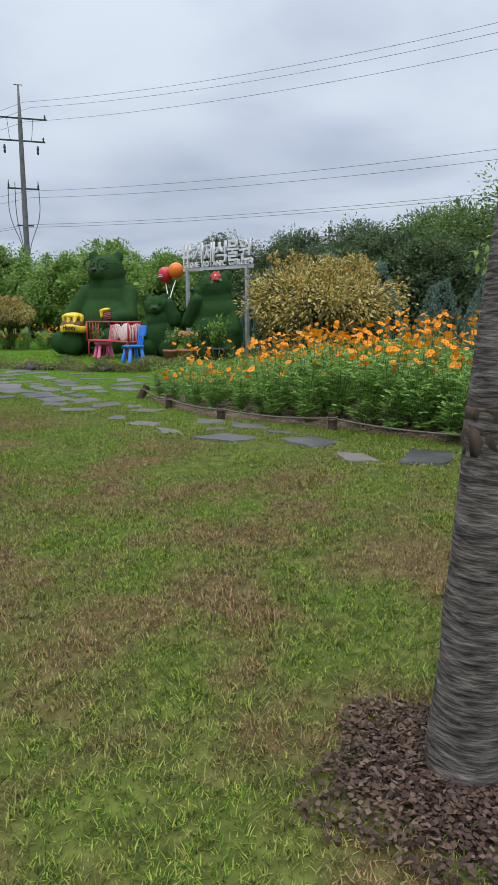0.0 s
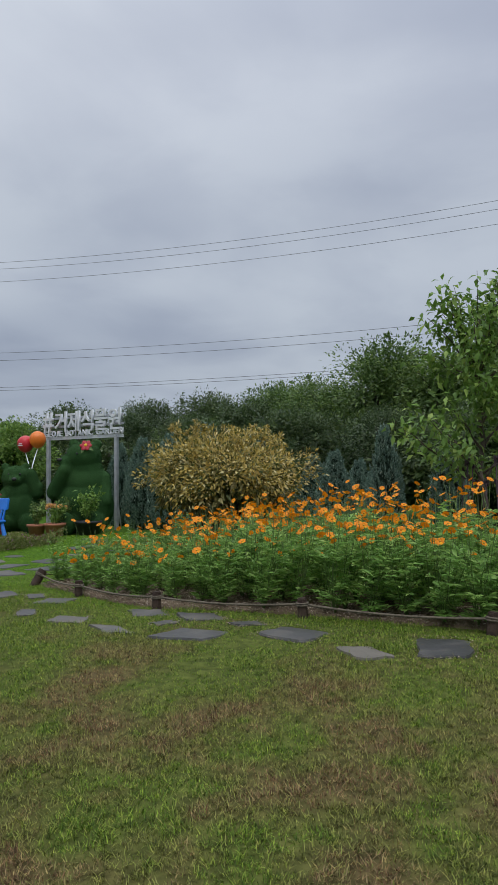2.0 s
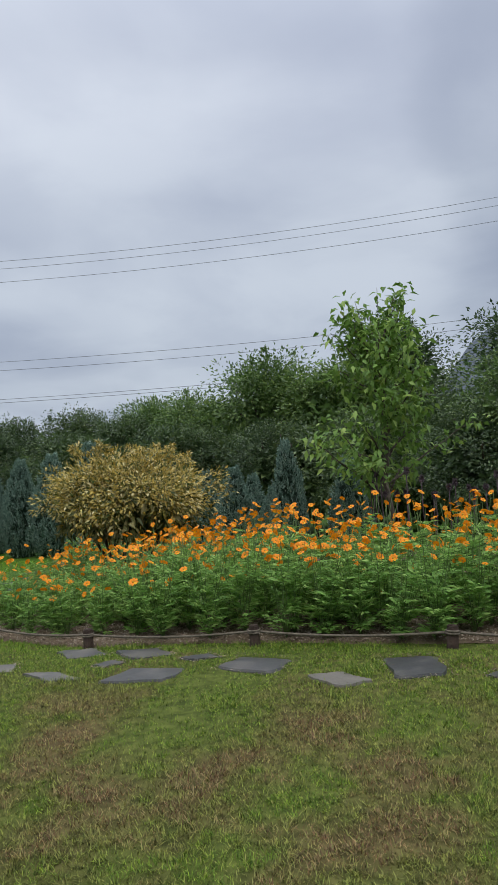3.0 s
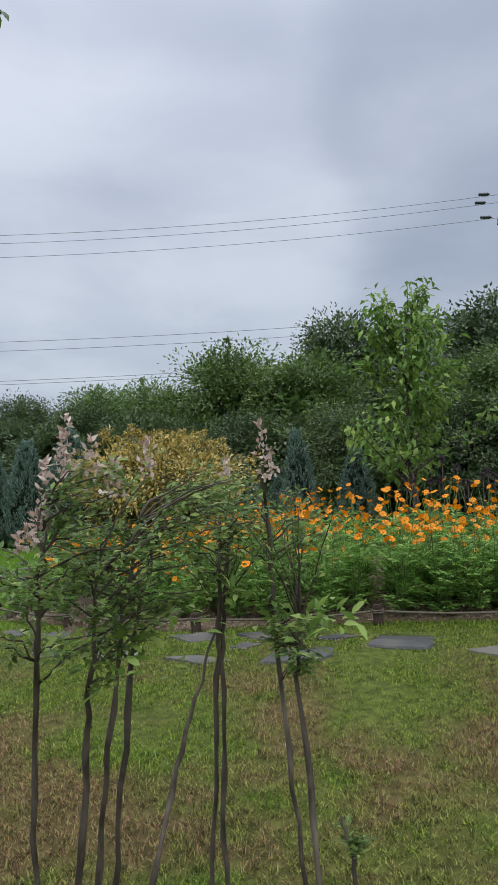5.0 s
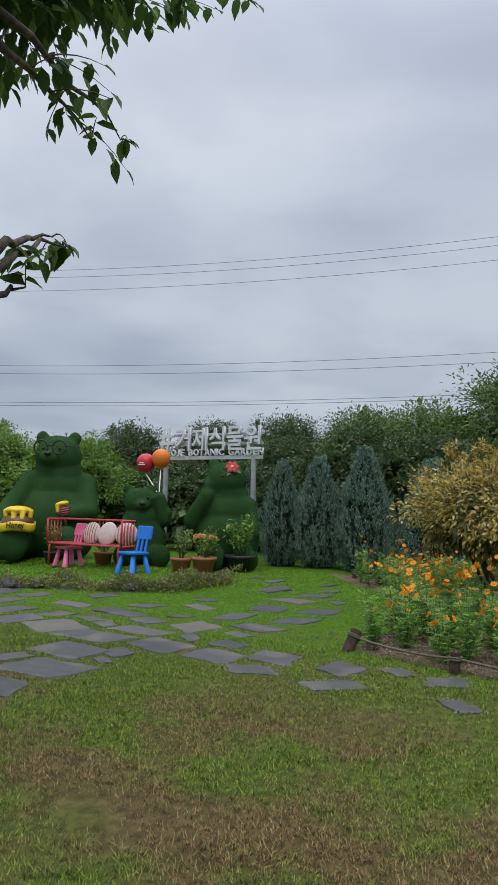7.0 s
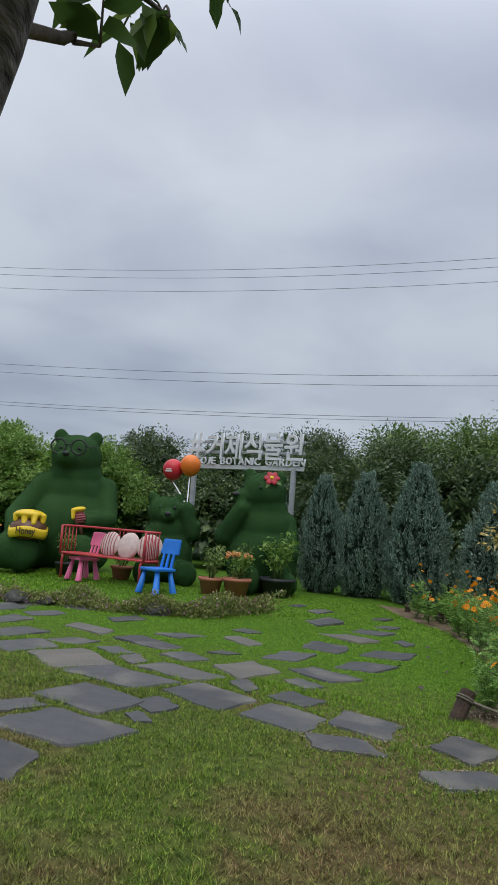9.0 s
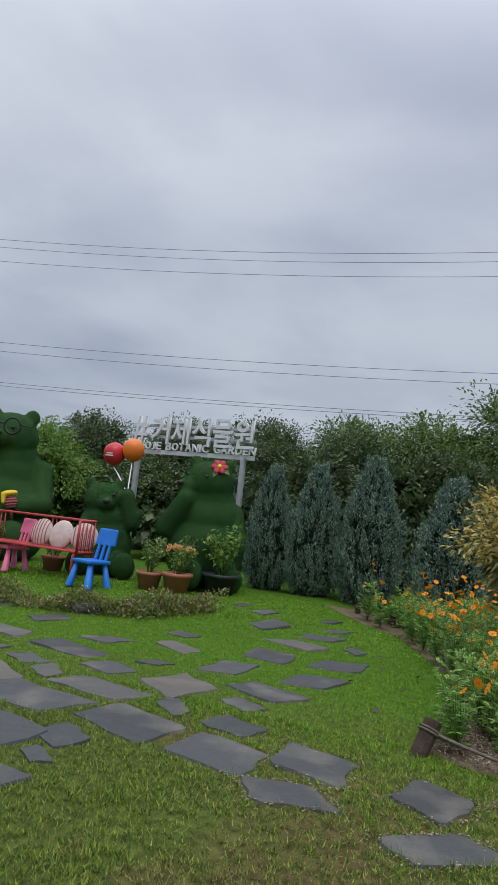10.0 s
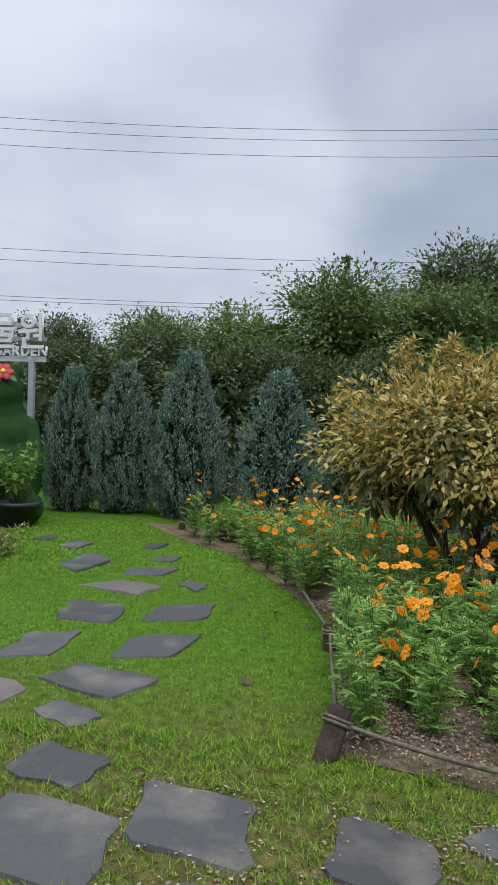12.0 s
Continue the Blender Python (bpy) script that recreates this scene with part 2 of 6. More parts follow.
M_CHERRY = leaf_mat("cherry_leaves", ((0, (0.04, 0.085, 0.02)), (0.7, (0.07, 0.14, 0.03)), (1, (0.2, 0.29, 0.06))), 0.45, 0.35)
M_TREE = leaf_mat("tree_leaves", ((0, (0.06, 0.115, 0.03)), (0.7, (0.125, 0.22, 0.055)), (1, (0.24, 0.34, 0.09))), 0.45, 0.35,
                  (0.5, (0.75, 0.8, 0.8), (1.15, 1.1, 1.0)), 0.5)
M_TREE_DARK = leaf_mat("dark_tree_leaves", ((0, (0.04, 0.075, 0.028)), (0.7, (0.08, 0.135, 0.045)), (1, (0.16, 0.22, 0.075))), 0.45, 0.3,
                       (0.4, (0.75, 0.8, 0.8), (1.15, 1.1, 1.0)), 0.5)
M_TREE_LIGHT = leaf_mat("light_tree_leaves", ((0, (0.085, 0.17, 0.03)), (0.7, (0.19, 0.33, 0.065)), (1, (0.34, 0.46, 0.11))), 0.45, 0.35)
M_CONIFER = leaf_mat("blue_juniper", ((0, (0.07, 0.135, 0.10)), (0.7, (0.19, 0.295, 0.23)), (1, (0.40, 0.51, 0.42))), 0.6, 0.25)
# inner juniper sprays: crown shade painted in as a darker green
M_CONIFER_IN = leaf_mat("juniper_inner_shade", ((0, (0.02, 0.04, 0.026)), (1, (0.06, 0.10, 0.07))), 0.7, 0.1)
M_VARIEG = leaf_mat("variegated_leaves", ((0, (0.06, 0.10, 0.03)), (0.28, (0.22, 0.20, 0.05)), (0.52, (0.50, 0.36, 0.075)),
                                          (0.8, (0.64, 0.50, 0.15)), (1, (0.76, 0.68, 0.38))), 0.45, 0.3)
# green inner leaves, their tone lowered to carry the shade inside the shrub
M_VARIEG_G = leaf_mat("variegated_green_shaded", ((0, (0.05, 0.07, 0.022)), (0.5, (0.14, 0.14, 0.04)), (1, (0.45, 0.38, 0.17))), 0.5, 0.25)
M_COSMOS = leaf_mat("cosmos_leaves", ((0, (0.12, 0.25, 0.05)), (0.6, (0.23, 0.42, 0.095)), (1, (0.39, 0.55, 0.16))), 0.5, 0.4)
M_ORANGE = leaf_mat("orange_petals", ((0, (0.88, 0.22, 0.006)), (0.6, (0.94, 0.33, 0.010)), (1, (0.96, 0.48, 0.015))), 0.55, 0.3)
M_YELLOWC = plain_mat("flower_centre", (0.55, 0.30, 0.02), (0.7, 0.42, 0.04), 60, 0.8)
M_STEM = plain_mat("green_stem", (0.07, 0.13, 0.03), (0.12, 0.2, 0.05), 20, 0.6)
M_WOODPOST = plain_mat("weathered_post", (0.03, 0.019, 0.014), (0.085, 0.055, 0.04), 14, 0.85, 0, 0.7)
M_ROPE = plain_mat("old_rope", (0.09, 0.075, 0.055), (0.2, 0.17, 0.13), 40, 0.9, 0, 0.6)
M_STEEL = plain_mat("galvanised_steel", (0.36, 0.38, 0.41), (0.5, 0.52, 0.55), 6, 0.45, 0.3, 0.05)
M_WHITE = plain_mat("white_painted_metal", (0.66, 0.68, 0.72), (0.78, 0.8, 0.83), 5, 0.45, 0, 0.03)
M_RED = plain_mat("red_painted_metal", (0.42, 0.035, 0.045), (0.52, 0.06, 0.065), 6, 0.4, 0, 0.05)
M_PINK = plain_mat("pink_plastic", (0.74, 0.14, 0.30), (0.82, 0.19, 0.36), 4, 0.42, 0, 0.03)
M_BLUE = plain_mat("blue_plastic", (0.012, 0.16, 0.62), (0.02, 0.21, 0.72), 4, 0.42, 0, 0.03)
M_TERRA = plain_mat("terracotta_plastic", (0.36, 0.13, 0.075), (0.45, 0.18, 0.11), 6, 0.6)
M_BLACKPOT = plain_mat("black_plastic", (0.015, 0.017, 0.02), (0.035, 0.037, 0.042), 6, 0.5)
M_CUSH = plain_mat("cream_fabric", (0.55, 0.42, 0.40), (0.68, 0.56, 0.53), 12, 0.9, 0, 0.4)
M_CUSH2 = plain_mat("red_stripe_fabric", (0.35, 0.10, 0.11), (0.45, 0.15, 0.15), 12, 0.9, 0, 0.4)
M_HONEY = plain_mat("yellow_gloss_paint", (0.78, 0.52, 0.02), (0.86, 0.62, 0.04), 4, 0.35, 0, 0.03)
M_POT = plain_mat("brown_gloss_paint", (0.10, 0.045, 0.025), (0.15, 0.07, 0.04), 5, 0.35, 0, 0.05)
M_BLACK = plain_mat("black_paint", (0.01, 0.012, 0.012), (0.025, 0.028, 0.028), 8, 0.5)
M_BALL_R = plain_mat("red_balloon_paint", (0.55, 0.025, 0.04), (0.62, 0.04, 0.05), 4, 0.3, 0, 0.0)
M_BALL_O = plain_mat("orange_balloon_paint", (0.78, 0.18, 0.02), (0.84, 0.22, 0.03), 4, 0.35, 0, 0.0)
M_CONC = plain_mat("concrete_pole", (0.26, 0.27, 0.28), (0.36, 0.37, 0.38), 3, 0.85, 0, 0.2)
M_DARKMETAL = plain_mat("dark_metal", (0.03, 0.034, 0.04), (0.06, 0.065, 0.075), 5, 0.5, 0.2)
M_POLE = plain_mat("weathered_pole", (0.10, 0.105, 0.115), (0.17, 0.175, 0.185), 3.0, 0.8)
M_WIRE = plain_mat("cable", (0.10, 0.105, 0.12), (0.16, 0.165, 0.18), 8.0, 0.6)
M_TEAL = plain_mat("teal_cladding", (0.05, 0.32, 0.30), (0.09, 0.40, 0.38), 2, 0.6)
M_ROOF = plain_mat("grey_roof", (0.25, 0.24, 0.25), (0.36, 0.35, 0.36), 2, 0.7)
M_ROCK = plain_mat("dark_rock", (0.035, 0.033, 0.032), (0.10, 0.095, 0.09), 9, 0.85, 0, 0.8)
# distance haze is mixed straight into the hill's blue-grey colour
M_HILL = plain_mat("haze_tinted_hill", (0.10, 0.115, 0.14), (0.15, 0.17, 0.20), 0.02, 1.0, 0, 0.0, 0.0, 0.3)
M_DEAD = plain_mat("dried_seed_heads", (0.055, 0.038, 0.048), (0.12, 0.085, 0.095), 30, 0.9)
M_BORDER = leaf_mat("border_leaves", ((0, (0.09, 0.13, 0.03)), (0.6, (0.19, 0.23, 0.06)), (1, (0.33, 0.32, 0.12))), 0.6, 0.3)
M_BORDERFL = leaf_mat("border_flowers", ((0, (0.30, 0.09, 0.22)), (0.5, (0.45, 0.2, 0.38)), (0.75, (0.5, 0.38, 0.14)), (1, (0.55, 0.42, 0.40))), 0.6, 0.2)
M_PEACH = leaf_mat("peach_petals", ((0, (0.75, 0.35, 0.10)), (0.5, (0.80, 0.45, 0.28)), (1, (0.82, 0.55, 0.12))), 0.6, 0.25)
M_PINKISH = leaf_mat("pale_seed_heads", ((0, (0.42, 0.28, 0.22)), (0.5, (0.62, 0.48, 0.42)), (1, (0.8, 0.7, 0.64))), 0.7, 0.3)
M_FRESH = leaf_mat("new_leaves", ((0, (0.12, 0.22, 0.04)), (0.6, (0.25, 0.38, 0.08)), (1, (0.42, 0.52, 0.16))), 0.45, 0.4)
M_SAPLING = leaf_mat("sapling_leaves", ((0, (0.09, 0.15, 0.045)), (0.7, (0.19, 0.29, 0.085)), (1, (0.36, 0.46, 0.13))), 0.45, 0.4)
M_MULCH = plain_mat("mulch_soil", (0.028, 0.02, 0.016), (0.075, 0.052, 0.042), 18.0, 0.95, 0, 1.0, 0.1, 90.0, True)
M_PETALRED = plain_mat("red_flower_paint", (0.36, 0.010, 0.025), (0.46, 0.02, 0.04), 6, 0.45)


# ---------------------------------------------------------------- mesh helpers
rng = np.random.default_rng(11)


def part(name, bm, material, parent=None, label=""):
    """Links a bmesh as one mesh object under a thing or a part."""
    me = bpy.data.meshes.new(name)
    bm.to_mesh(me)
    bm.free()
    return place_mesh(name, me, material, parent, label)


def place_mesh(name, me, material, parent=None, label="", smooth=False):
    if not me.materials:
        me.materials.append(material)
    if smooth:
        me.polygons.foreach_set("use_smooth", np.ones(len(me.polygons), dtype=bool))
    ob = new(name, me)
    if parent is not None:
        ob.parent = parent
    if label:
        ob["label"] = label
    return ob


def smooth_bm(bm):
    for f in bm.faces:
        f.smooth = True
    return bm


def empty(name, m, label, category, group="", kind=""):
    ob = new(name)
    ob.matrix_world = m
    ob.empty_display_size = 0.1
    return tagged(ob, label, category, group, kind)


def mesh_np(name, verts, faces, smooth=False):
    """A mesh from arrays: verts (n, 3), faces (m, k)."""
    verts, faces = np.asarray(verts, np.float32), np.asarray(faces, np.int32)
    me = bpy.data.meshes.new(name)
    me.vertices.add(len(verts))
    me.vertices.foreach_set("co", verts.ravel())
    k = faces.shape[1]
    me.loops.add(faces.size)
    me.loops.foreach_set("vertex_index", faces.ravel())
    me.polygons.add(len(faces))
    me.polygons.foreach_set("loop_start", np.arange(0, faces.size, k, dtype=np.int32))
    if smooth:
        me.polygons.foreach_set("use_smooth", np.ones(len(faces), dtype=bool))
    me.update(calc_edges=True)
    return me


def unit(v):
    return v / np.maximum(np.linalg.norm(v, axis=1, keepdims=True), 1e-6)


def leaf_arrays(P, D, N, L, W, droop=0.25, fine=True):
    """Leaves at P along D, facing about N: six points each with a bent midrib."""
    n = len(P)
    D = unit(D)
    S = unit(np.cross(D, N))
    U = np.cross(S, D)
    L, W = np.broadcast_to(L, n)[:, None], np.broadcast_to(W, n)[:, None]
    if fine:
        mid = P + D * L * 0.5 - U * L * droop * 0.15
        tip = P + D * L - U * L * droop
        l1, r1 = mid - S * W * 0.5 + U * W * 0.16, mid + S * W * 0.5 + U * W * 0.16
        V = np.stack([P, r1, mid, l1, tip], axis=1).reshape(-1, 3)
        F = np.array([[0, 1, 2], [0, 2, 3], [2, 1, 4], [3, 2, 4]])
        k = 5
    else:
        mid = P + D * L * 0.45
        tip = P + D * L - U * L * droop
        V = np.stack([P, mid + S * W * 0.5, tip, mid - S * W * 0.5], axis=1).reshape(-1, 3)
        F = np.array([[0, 1, 2], [0, 2, 3]])
        k = 4
    return V, (F[None] + (np.arange(n) * k)[:, None, None]).reshape(-1, 3)


def broad_leaves(P, D, N, L, W, droop=0.3):
    """Pointed oval leaves with a folded midrib and a curved tip."""
    n = len(P)
    D = unit(D)
    S = unit(np.cross(D, N))
    U = np.cross(S, D)
    L, W = np.broadcast_to(L, n)[:, None], np.broadcast_to(W, n)[:, None]
    rows = [P]
    for q, w in ((0.3, 0.46), (0.62, 0.44)):
        c = P + D * L * q - U * L * droop * q * q
        rows += [c + S * W * w + U * W * 0.14, c, c - S * W * w + U * W * 0.14]
    rows.append(P + D * L - U * L * droop)
    V = np.stack(rows, axis=1).reshape(-1, 3)
    F = np.array([[0, 1, 2], [0, 2, 3], [2, 1, 4], [2, 4, 5], [3, 2, 5], [3, 5, 6], [5, 4, 7], [6, 5, 7]])
    return V, (F[None] + (np.arange(n) * 8)[:, None, None]).reshape(-1, 3)


def join_arrays(items):
    V, F, o = [], [], 0
    for v, f in items:
        V.append(v), F.append(f + o)
        o += len(v)
    return np.concatenate(V), np.concatenate(F)


def ball_points(n, squash=1.0):
    """Random unit directions."""
    return unit(rng.normal(size=(n, 3)))


def tube_arrays(points, radii, sides=7):
    """A tapering tube along a line of points, closed at both ends."""
    P = np.asarray(points, float)
    n = len(P)
    R = np.broadcast_to(radii, n)
    T = np.gradient(P, axis=0)
    T = unit(T)
    up = np.where(np.abs(T[:, 2:3]) > 0.9, np.array([[1.0, 0, 0]]), np.array([[0, 0, 1.0]]))
    A = unit(np.cross(T, up))
    for i in range(1, n):
        a = A[i - 1] - T[i] * np.dot(A[i - 1], T[i])
        A[i] = a / max(np.linalg.norm(a), 1e-6)
    B = np.cross(T, A)
    ang = np.linspace(0, 2 * math.pi, sides, endpoint=False)
    ring = P[:, None] + R[:, None, None] * (np.cos(ang)[None, :, None] * A[:, None] + np.sin(ang)[None, :, None] * B[:, None])
    V = ring.reshape(-1, 3)
    F = []
    for i in range(n - 1):
        for j in range(sides):
            a, b = i * sides + j, i * sides + (j + 1) % sides
            F += [[a, b, b + sides], [a, b + sides, a + sides]]
    V = np.concatenate([V, P[:1], P[-1:]])
    c0, c1 = len(V) - 2, len(V) - 1
    for j in range(sides):
        F += [[c0, (j + 1) % sides, j], [c1, (n - 1) * sides + j, (n - 1) * sides + (j + 1) % sides]]
    return V, np.array(F)


def bend(a, b, sag=0.0, n=8, wob=0.0):
    """A line of points from a to b that sags or wobbles."""
    a, b = np.array(a, float), np.array(b, float)
    t = np.linspace(0, 1, n)[:, None]
    p = a + (b - a) * t
    p[:, 2] -= sag * 4 * (t * (1 - t))[:, 0]
    if wob:
        p[1:-1] += rng.normal(size=(n - 2, 3)) * wob
    return p


def rounded(points, r=0.06, k=4):
    """Rounds the corners of a line of points."""
    P = [np.array(p, float) for p in points]
    out = [P[0]]
    for a, b, c in zip(P, P[1:], P[2:]):
        u, v = (a - b), (c - b)
        lu, lv = np.linalg.norm(u), np.linalg.norm(v)
        rr = min(r, lu * 0.45, lv * 0.45)
        p0, p1 = b + u / lu * rr, b + v / lv * rr
        for i in range(k + 1):
            t = i / k
            out.append((1 - t) ** 2 * p0 + 2 * t * (1 - t) * b + t * t * p1)
    out.append(P[-1])
    return np.array(out)


def box_bm(sx, sy, sz, at=(0, 0, 0), bevel=0.01, taper=1.0):
    """A bevelled box on its base centre, its top scaled by taper."""
    bm = bmesh.new()
    bmesh.ops.create_cube(bm, size=1.0)
    for v in bm.verts:
        k = taper if v.co.z > 0 else 1.0
        v.co = Vector((v.co.x * sx * k + at[0], v.co.y * sy * k + at[1], (v.co.z + 0.5) * sz + at[2]))
    if bevel:
        bmesh.ops.bevel(bm, geom=bm.edges[:], offset=bevel, segments=2, affect="EDGES", profile=0.6)
    return bm


def lathe_bm(profile, sides=24, at=(0, 0, 0)):
    """A turned body from (radius, height) pairs."""
    bm = bmesh.new()
    rings = []
    for r, z in profile:
        rings.append([bm.verts.new((at[0] + r * math.cos(2 * math.pi * j / sides), at[1] + r * math.sin(2 * math.pi * j / sides), at[2] + z))
                      for j in range(sides)])
    for a, b in zip(rings, rings[1:]):
        for j in range(sides):
            bm.faces.new((a[j], a[(j + 1) % sides], b[(j + 1) % sides], b[j]))
    bm.faces.new(rings[0][::-1]), bm.faces.new(rings[-1])
    return smooth_bm(bm)


def sm(a, b, x):
    t = min(max((x - a) / (b - a), 0.0), 1.0)
    return t * t * (3 - 2 * t)


def sm_np(a, b, x):
    t = np.clip((x - a) / (b - a), 0, 1)
    return t * t * (3 - 2 * t)


def ground_z(x, y):
    """Height of the ground: the lawn falls gently towards the walk, a low terrace carries the figures."""
    x, y = np.asarray(x, float), np.asarray(y, float)
    lawn = sm_np(-2.5, 1.0, x) * 0.055 * (np.clip(y, -2.0, 5.6) - 3.6)
    terrace = 0.12 * sm_np(9.4, 10.6, y + 0.35 * (x + 7)) * sm_np(-5.0, -6.6, x)
    waves = 0.012 * np.sin(x * 1.7 + 0.6 * y) * np.cos(y * 1.3 - 0.4 * x)
    near = np.exp(-((x / 40) ** 2 + (y / 40) ** 2))
    return (lawn + terrace + waves) * near


def gz(x, y):
    return float(ground_z(x, y))


# ---------------------------------------------------------------- ground
def axis_steps(lo, hi, near_lo, near_hi, step, far):
    inner = np.arange(near_lo, near_hi + 1e-6, step)
    left = near_lo - np.geomspace(0.6, near_lo - lo, far)
    right = near_hi + np.geomspace(0.6, hi - near_hi, far)
    return np.concatenate([left[::-1], inner, right])


def build_ground():
    xs, ys = axis_steps(-900, 900, -17, 9, 0.2, 22), axis_steps(-900, 900, -5, 19, 0.2, 22)
    X, Y = np.meshgrid(xs, ys)
    Z = ground_z(X, Y)
    V = np.stack([X, Y, Z], axis=-1).reshape(-1, 3)
    nx, ny = len(xs), len(ys)
    i = (np.arange(ny - 1)[:, None] * nx + np.arange(nx - 1)[None]).ravel()
    F = np.stack([i, i + 1, i + nx + 1, i + nx], axis=1)
    ob = place_mesh("ground", mesh_np("ground", V, F, True), M_GROUND)
    return tagged(ob, "gently uneven garden ground under mown grass", "ground", kind="structure")


build_ground()


def bed_left(y):
    """Left edge of the flower bed at y."""
    y = np.asarray(y, float)
    return np.where(y < 9.0, -3.52, -3.52 - (y - 9.0) * 0.46 - np.clip(y - 11.8, 0, 9) * 0.5)


def bed_front(x):
    """Front edge of the flower bed at x."""
    x = np.asarray(x, float)
    return np.where(x < -1.0, 5.98 + (-1.0 - x) * 0.31, 5.98 + 0.02 * (x + 1))


def in_bed(x, y, m=0.0):
    return (x > bed_left(y) + m) & (y > bed_front(x) + m) & (y < 13.4)


def build_soil():
    n, k = 60, 34
    V = []
    for j in range(k):
        for i in range(n):
            u, v = i / (n - 1), j / (k - 1)
            x = -3.49 + u * 12.0
            for _ in range(3):
                y = float(bed_front(x)) + 0.03 + v ** 1.4 * (13.4 - float(bed_front(x)))
                x = float(bed_left(y)) + 0.03 + u * (8.5 - float(bed_left(y)))
            V.append((x, y, gz(x, y) + 0.004 + 0.035 * sm(0, 0.25, min(u * 6, v * 4)) + 0.012 * noise.noise((x * 5, y * 5, 0))))
    V = np.array(V)
    i = (np.arange(k - 1)[:, None] * n + np.arange(n - 1)[None]).ravel()
    ob = place_mesh("flower_bed_soil", mesh_np("flower_bed_soil", V, np.stack([i, i + 1, i + n + 1, i + n], axis=1), True), M_SOIL)
    tagged(ob, "bare brown gravelly soil of the flower bed", "soil", kind="structure")


build_soil()

# ---------------------------------------------------------------- stepping stones: x, y, width, depth, turn, slant
STONES_PATIO = [
    (-5.28, 4.14, 0.39, 0.33, 113, 0.18), (-5.42, 4.77, 0.47, 0.62, 80, -0.10), (-5.95, 4.90, 0.28, 0.20, 72, -0.01),
    (-5.75, 5.41, 0.45, 0.58, 86, 0.08), (-6.02, 6.09, 0.42, 0.69, 72, -0.18), (-5.81, 6.61, 0.34, 0.57, 62, -0.21),
    (-5.21, 6.10, 0.40, 0.59, 79, 0.06), (-5.33, 5.61, 0.24, 0.30, 68, 0.02), (-5.22, 5.25, 0.11, 0.19, 71, 0.06),
    (-6.77, 6.34, 0.52, 0.68, 66, 0.08), (-7.48, 6.49, 0.49, 0.42, 78, 0.08), (-7.37, 7.03, 0.32, 0.29, 80, -0.07),
    (-8.06, 6.93, 0.53, 0.36, 84, -0.02), (-7.81, 7.79, 0.30, 0.57, 97, 0.16), (-8.73, 7.48, 0.45, 0.30, 93, 0.03)]
STONES_INNER = [
    (-6.80, 6.97, 0.20, 0.30, 54, -0.04), (-6.39, 6.75, 0.21, 0.31, 79, 0.13), (-6.84, 7.59, 0.30, 0.66, 71, -0.05),
    (-6.13, 7.20, 0.26, 0.35, 68, -0.01), (-9.59, 8.19, 0.50, 0.44, 86, 0.14), (-10.44, 8.75, 0.40, 0.35, 94, 0.05),
    (-9.30, 7.32, 0.30, 0.30, 73, 0.01), (-8.57, 6.83, 0.36, 0.19, 60, -0.05), (-8.11, 6.35, 0.31, 0.23, 78, 0.00),
    (-9.00, 9.09, 0.38, 0.37, 76, -0.04), (-8.88, 8.20, 0.40, 0.29, 77, 0.03), (-6.89, 8.23, 0.32, 0.29, 66, -0.14),
    (-4.51, 5.97, 0.40, 0.47, 87, 0.08), (-4.65, 6.49, 0.25, 0.33, 72, 0.00), (-5.16, 6.59, 0.18, 0.27, 76, 0.14)]
STONES_ARC = [
    (-5.43, 7.12, 0.49, 0.45, 77, 0.16), (-5.42, 8.03, 0.47, 0.30, 90, -0.13), (-4.84, 7.48, 0.31, 0.49, 62, -0.06),
    (-4.83, 6.99, 0.16, 0.27, 68, 0.02), (-4.70, 8.18, 0.44, 0.33, 83, -0.14), (-4.73, 9.07, 0.39, 0.38, 91, -0.14),
    (-5.40, 8.89, 0.52, 0.40, 99, 0.08), (-5.47, 9.77, 0.35, 0.58, 71, -0.04), (-6.07, 10.48, 0.58, 0.33, 79, 0.19),
    (-5.39, 10.44, 0.36, 0.39, 78, -0.22), (-4.84, 10.01, 0.24, 0.24, 82, 0.16), (-6.20, 8.46, 0.25, 0.45, 82, 0.17),
    (-5.97, 7.65, 0.17, 0.17, 70, -0.09), (-6.54, 9.19, 0.22, 0.29, 76, 0.01), (-5.39, 11.14, 0.32, 0.21, 82, -0.11)]
STONES_FRONT = [
    (-5.69, 11.80, 0.34, 0.17, 82, -0.15), (-6.45, 11.28, 0.41, 0.23, 81, 0.12), (-6.93, 11.56, 0.31, 0.19, 83, 0.08),
    (-4.01, 6.17, 0.41, 0.37, -13, -0.10), (-3.31, 6.01, 0.35, 0.32, 76, 0.07), (-2.86, 6.15, 0.16, 0.24, 42, -0.05),
    (-2.45, 6.03, 0.29, 0.26, 28, 0.06), (-3.98, 5.63, 0.37, 0.26, 18, -0.11), (-3.18, 5.46, 0.39, 0.24, 42, -0.07),
    (-2.22, 5.41, 0.14, 0.27, 35, -0.03), (-0.94, 5.75, 0.27, 0.31, 28, -0.10), (-0.29, 5.69, 0.31, 0.30, 22, -0.16),
    (-0.46, 5.36, 0.17, 0.12, 67, -0.03), (-0.76, 5.00, 0.23, 0.24, 19, -0.21), (0.01, 5.08, 0.32, 0.41, 84, -0.13)]
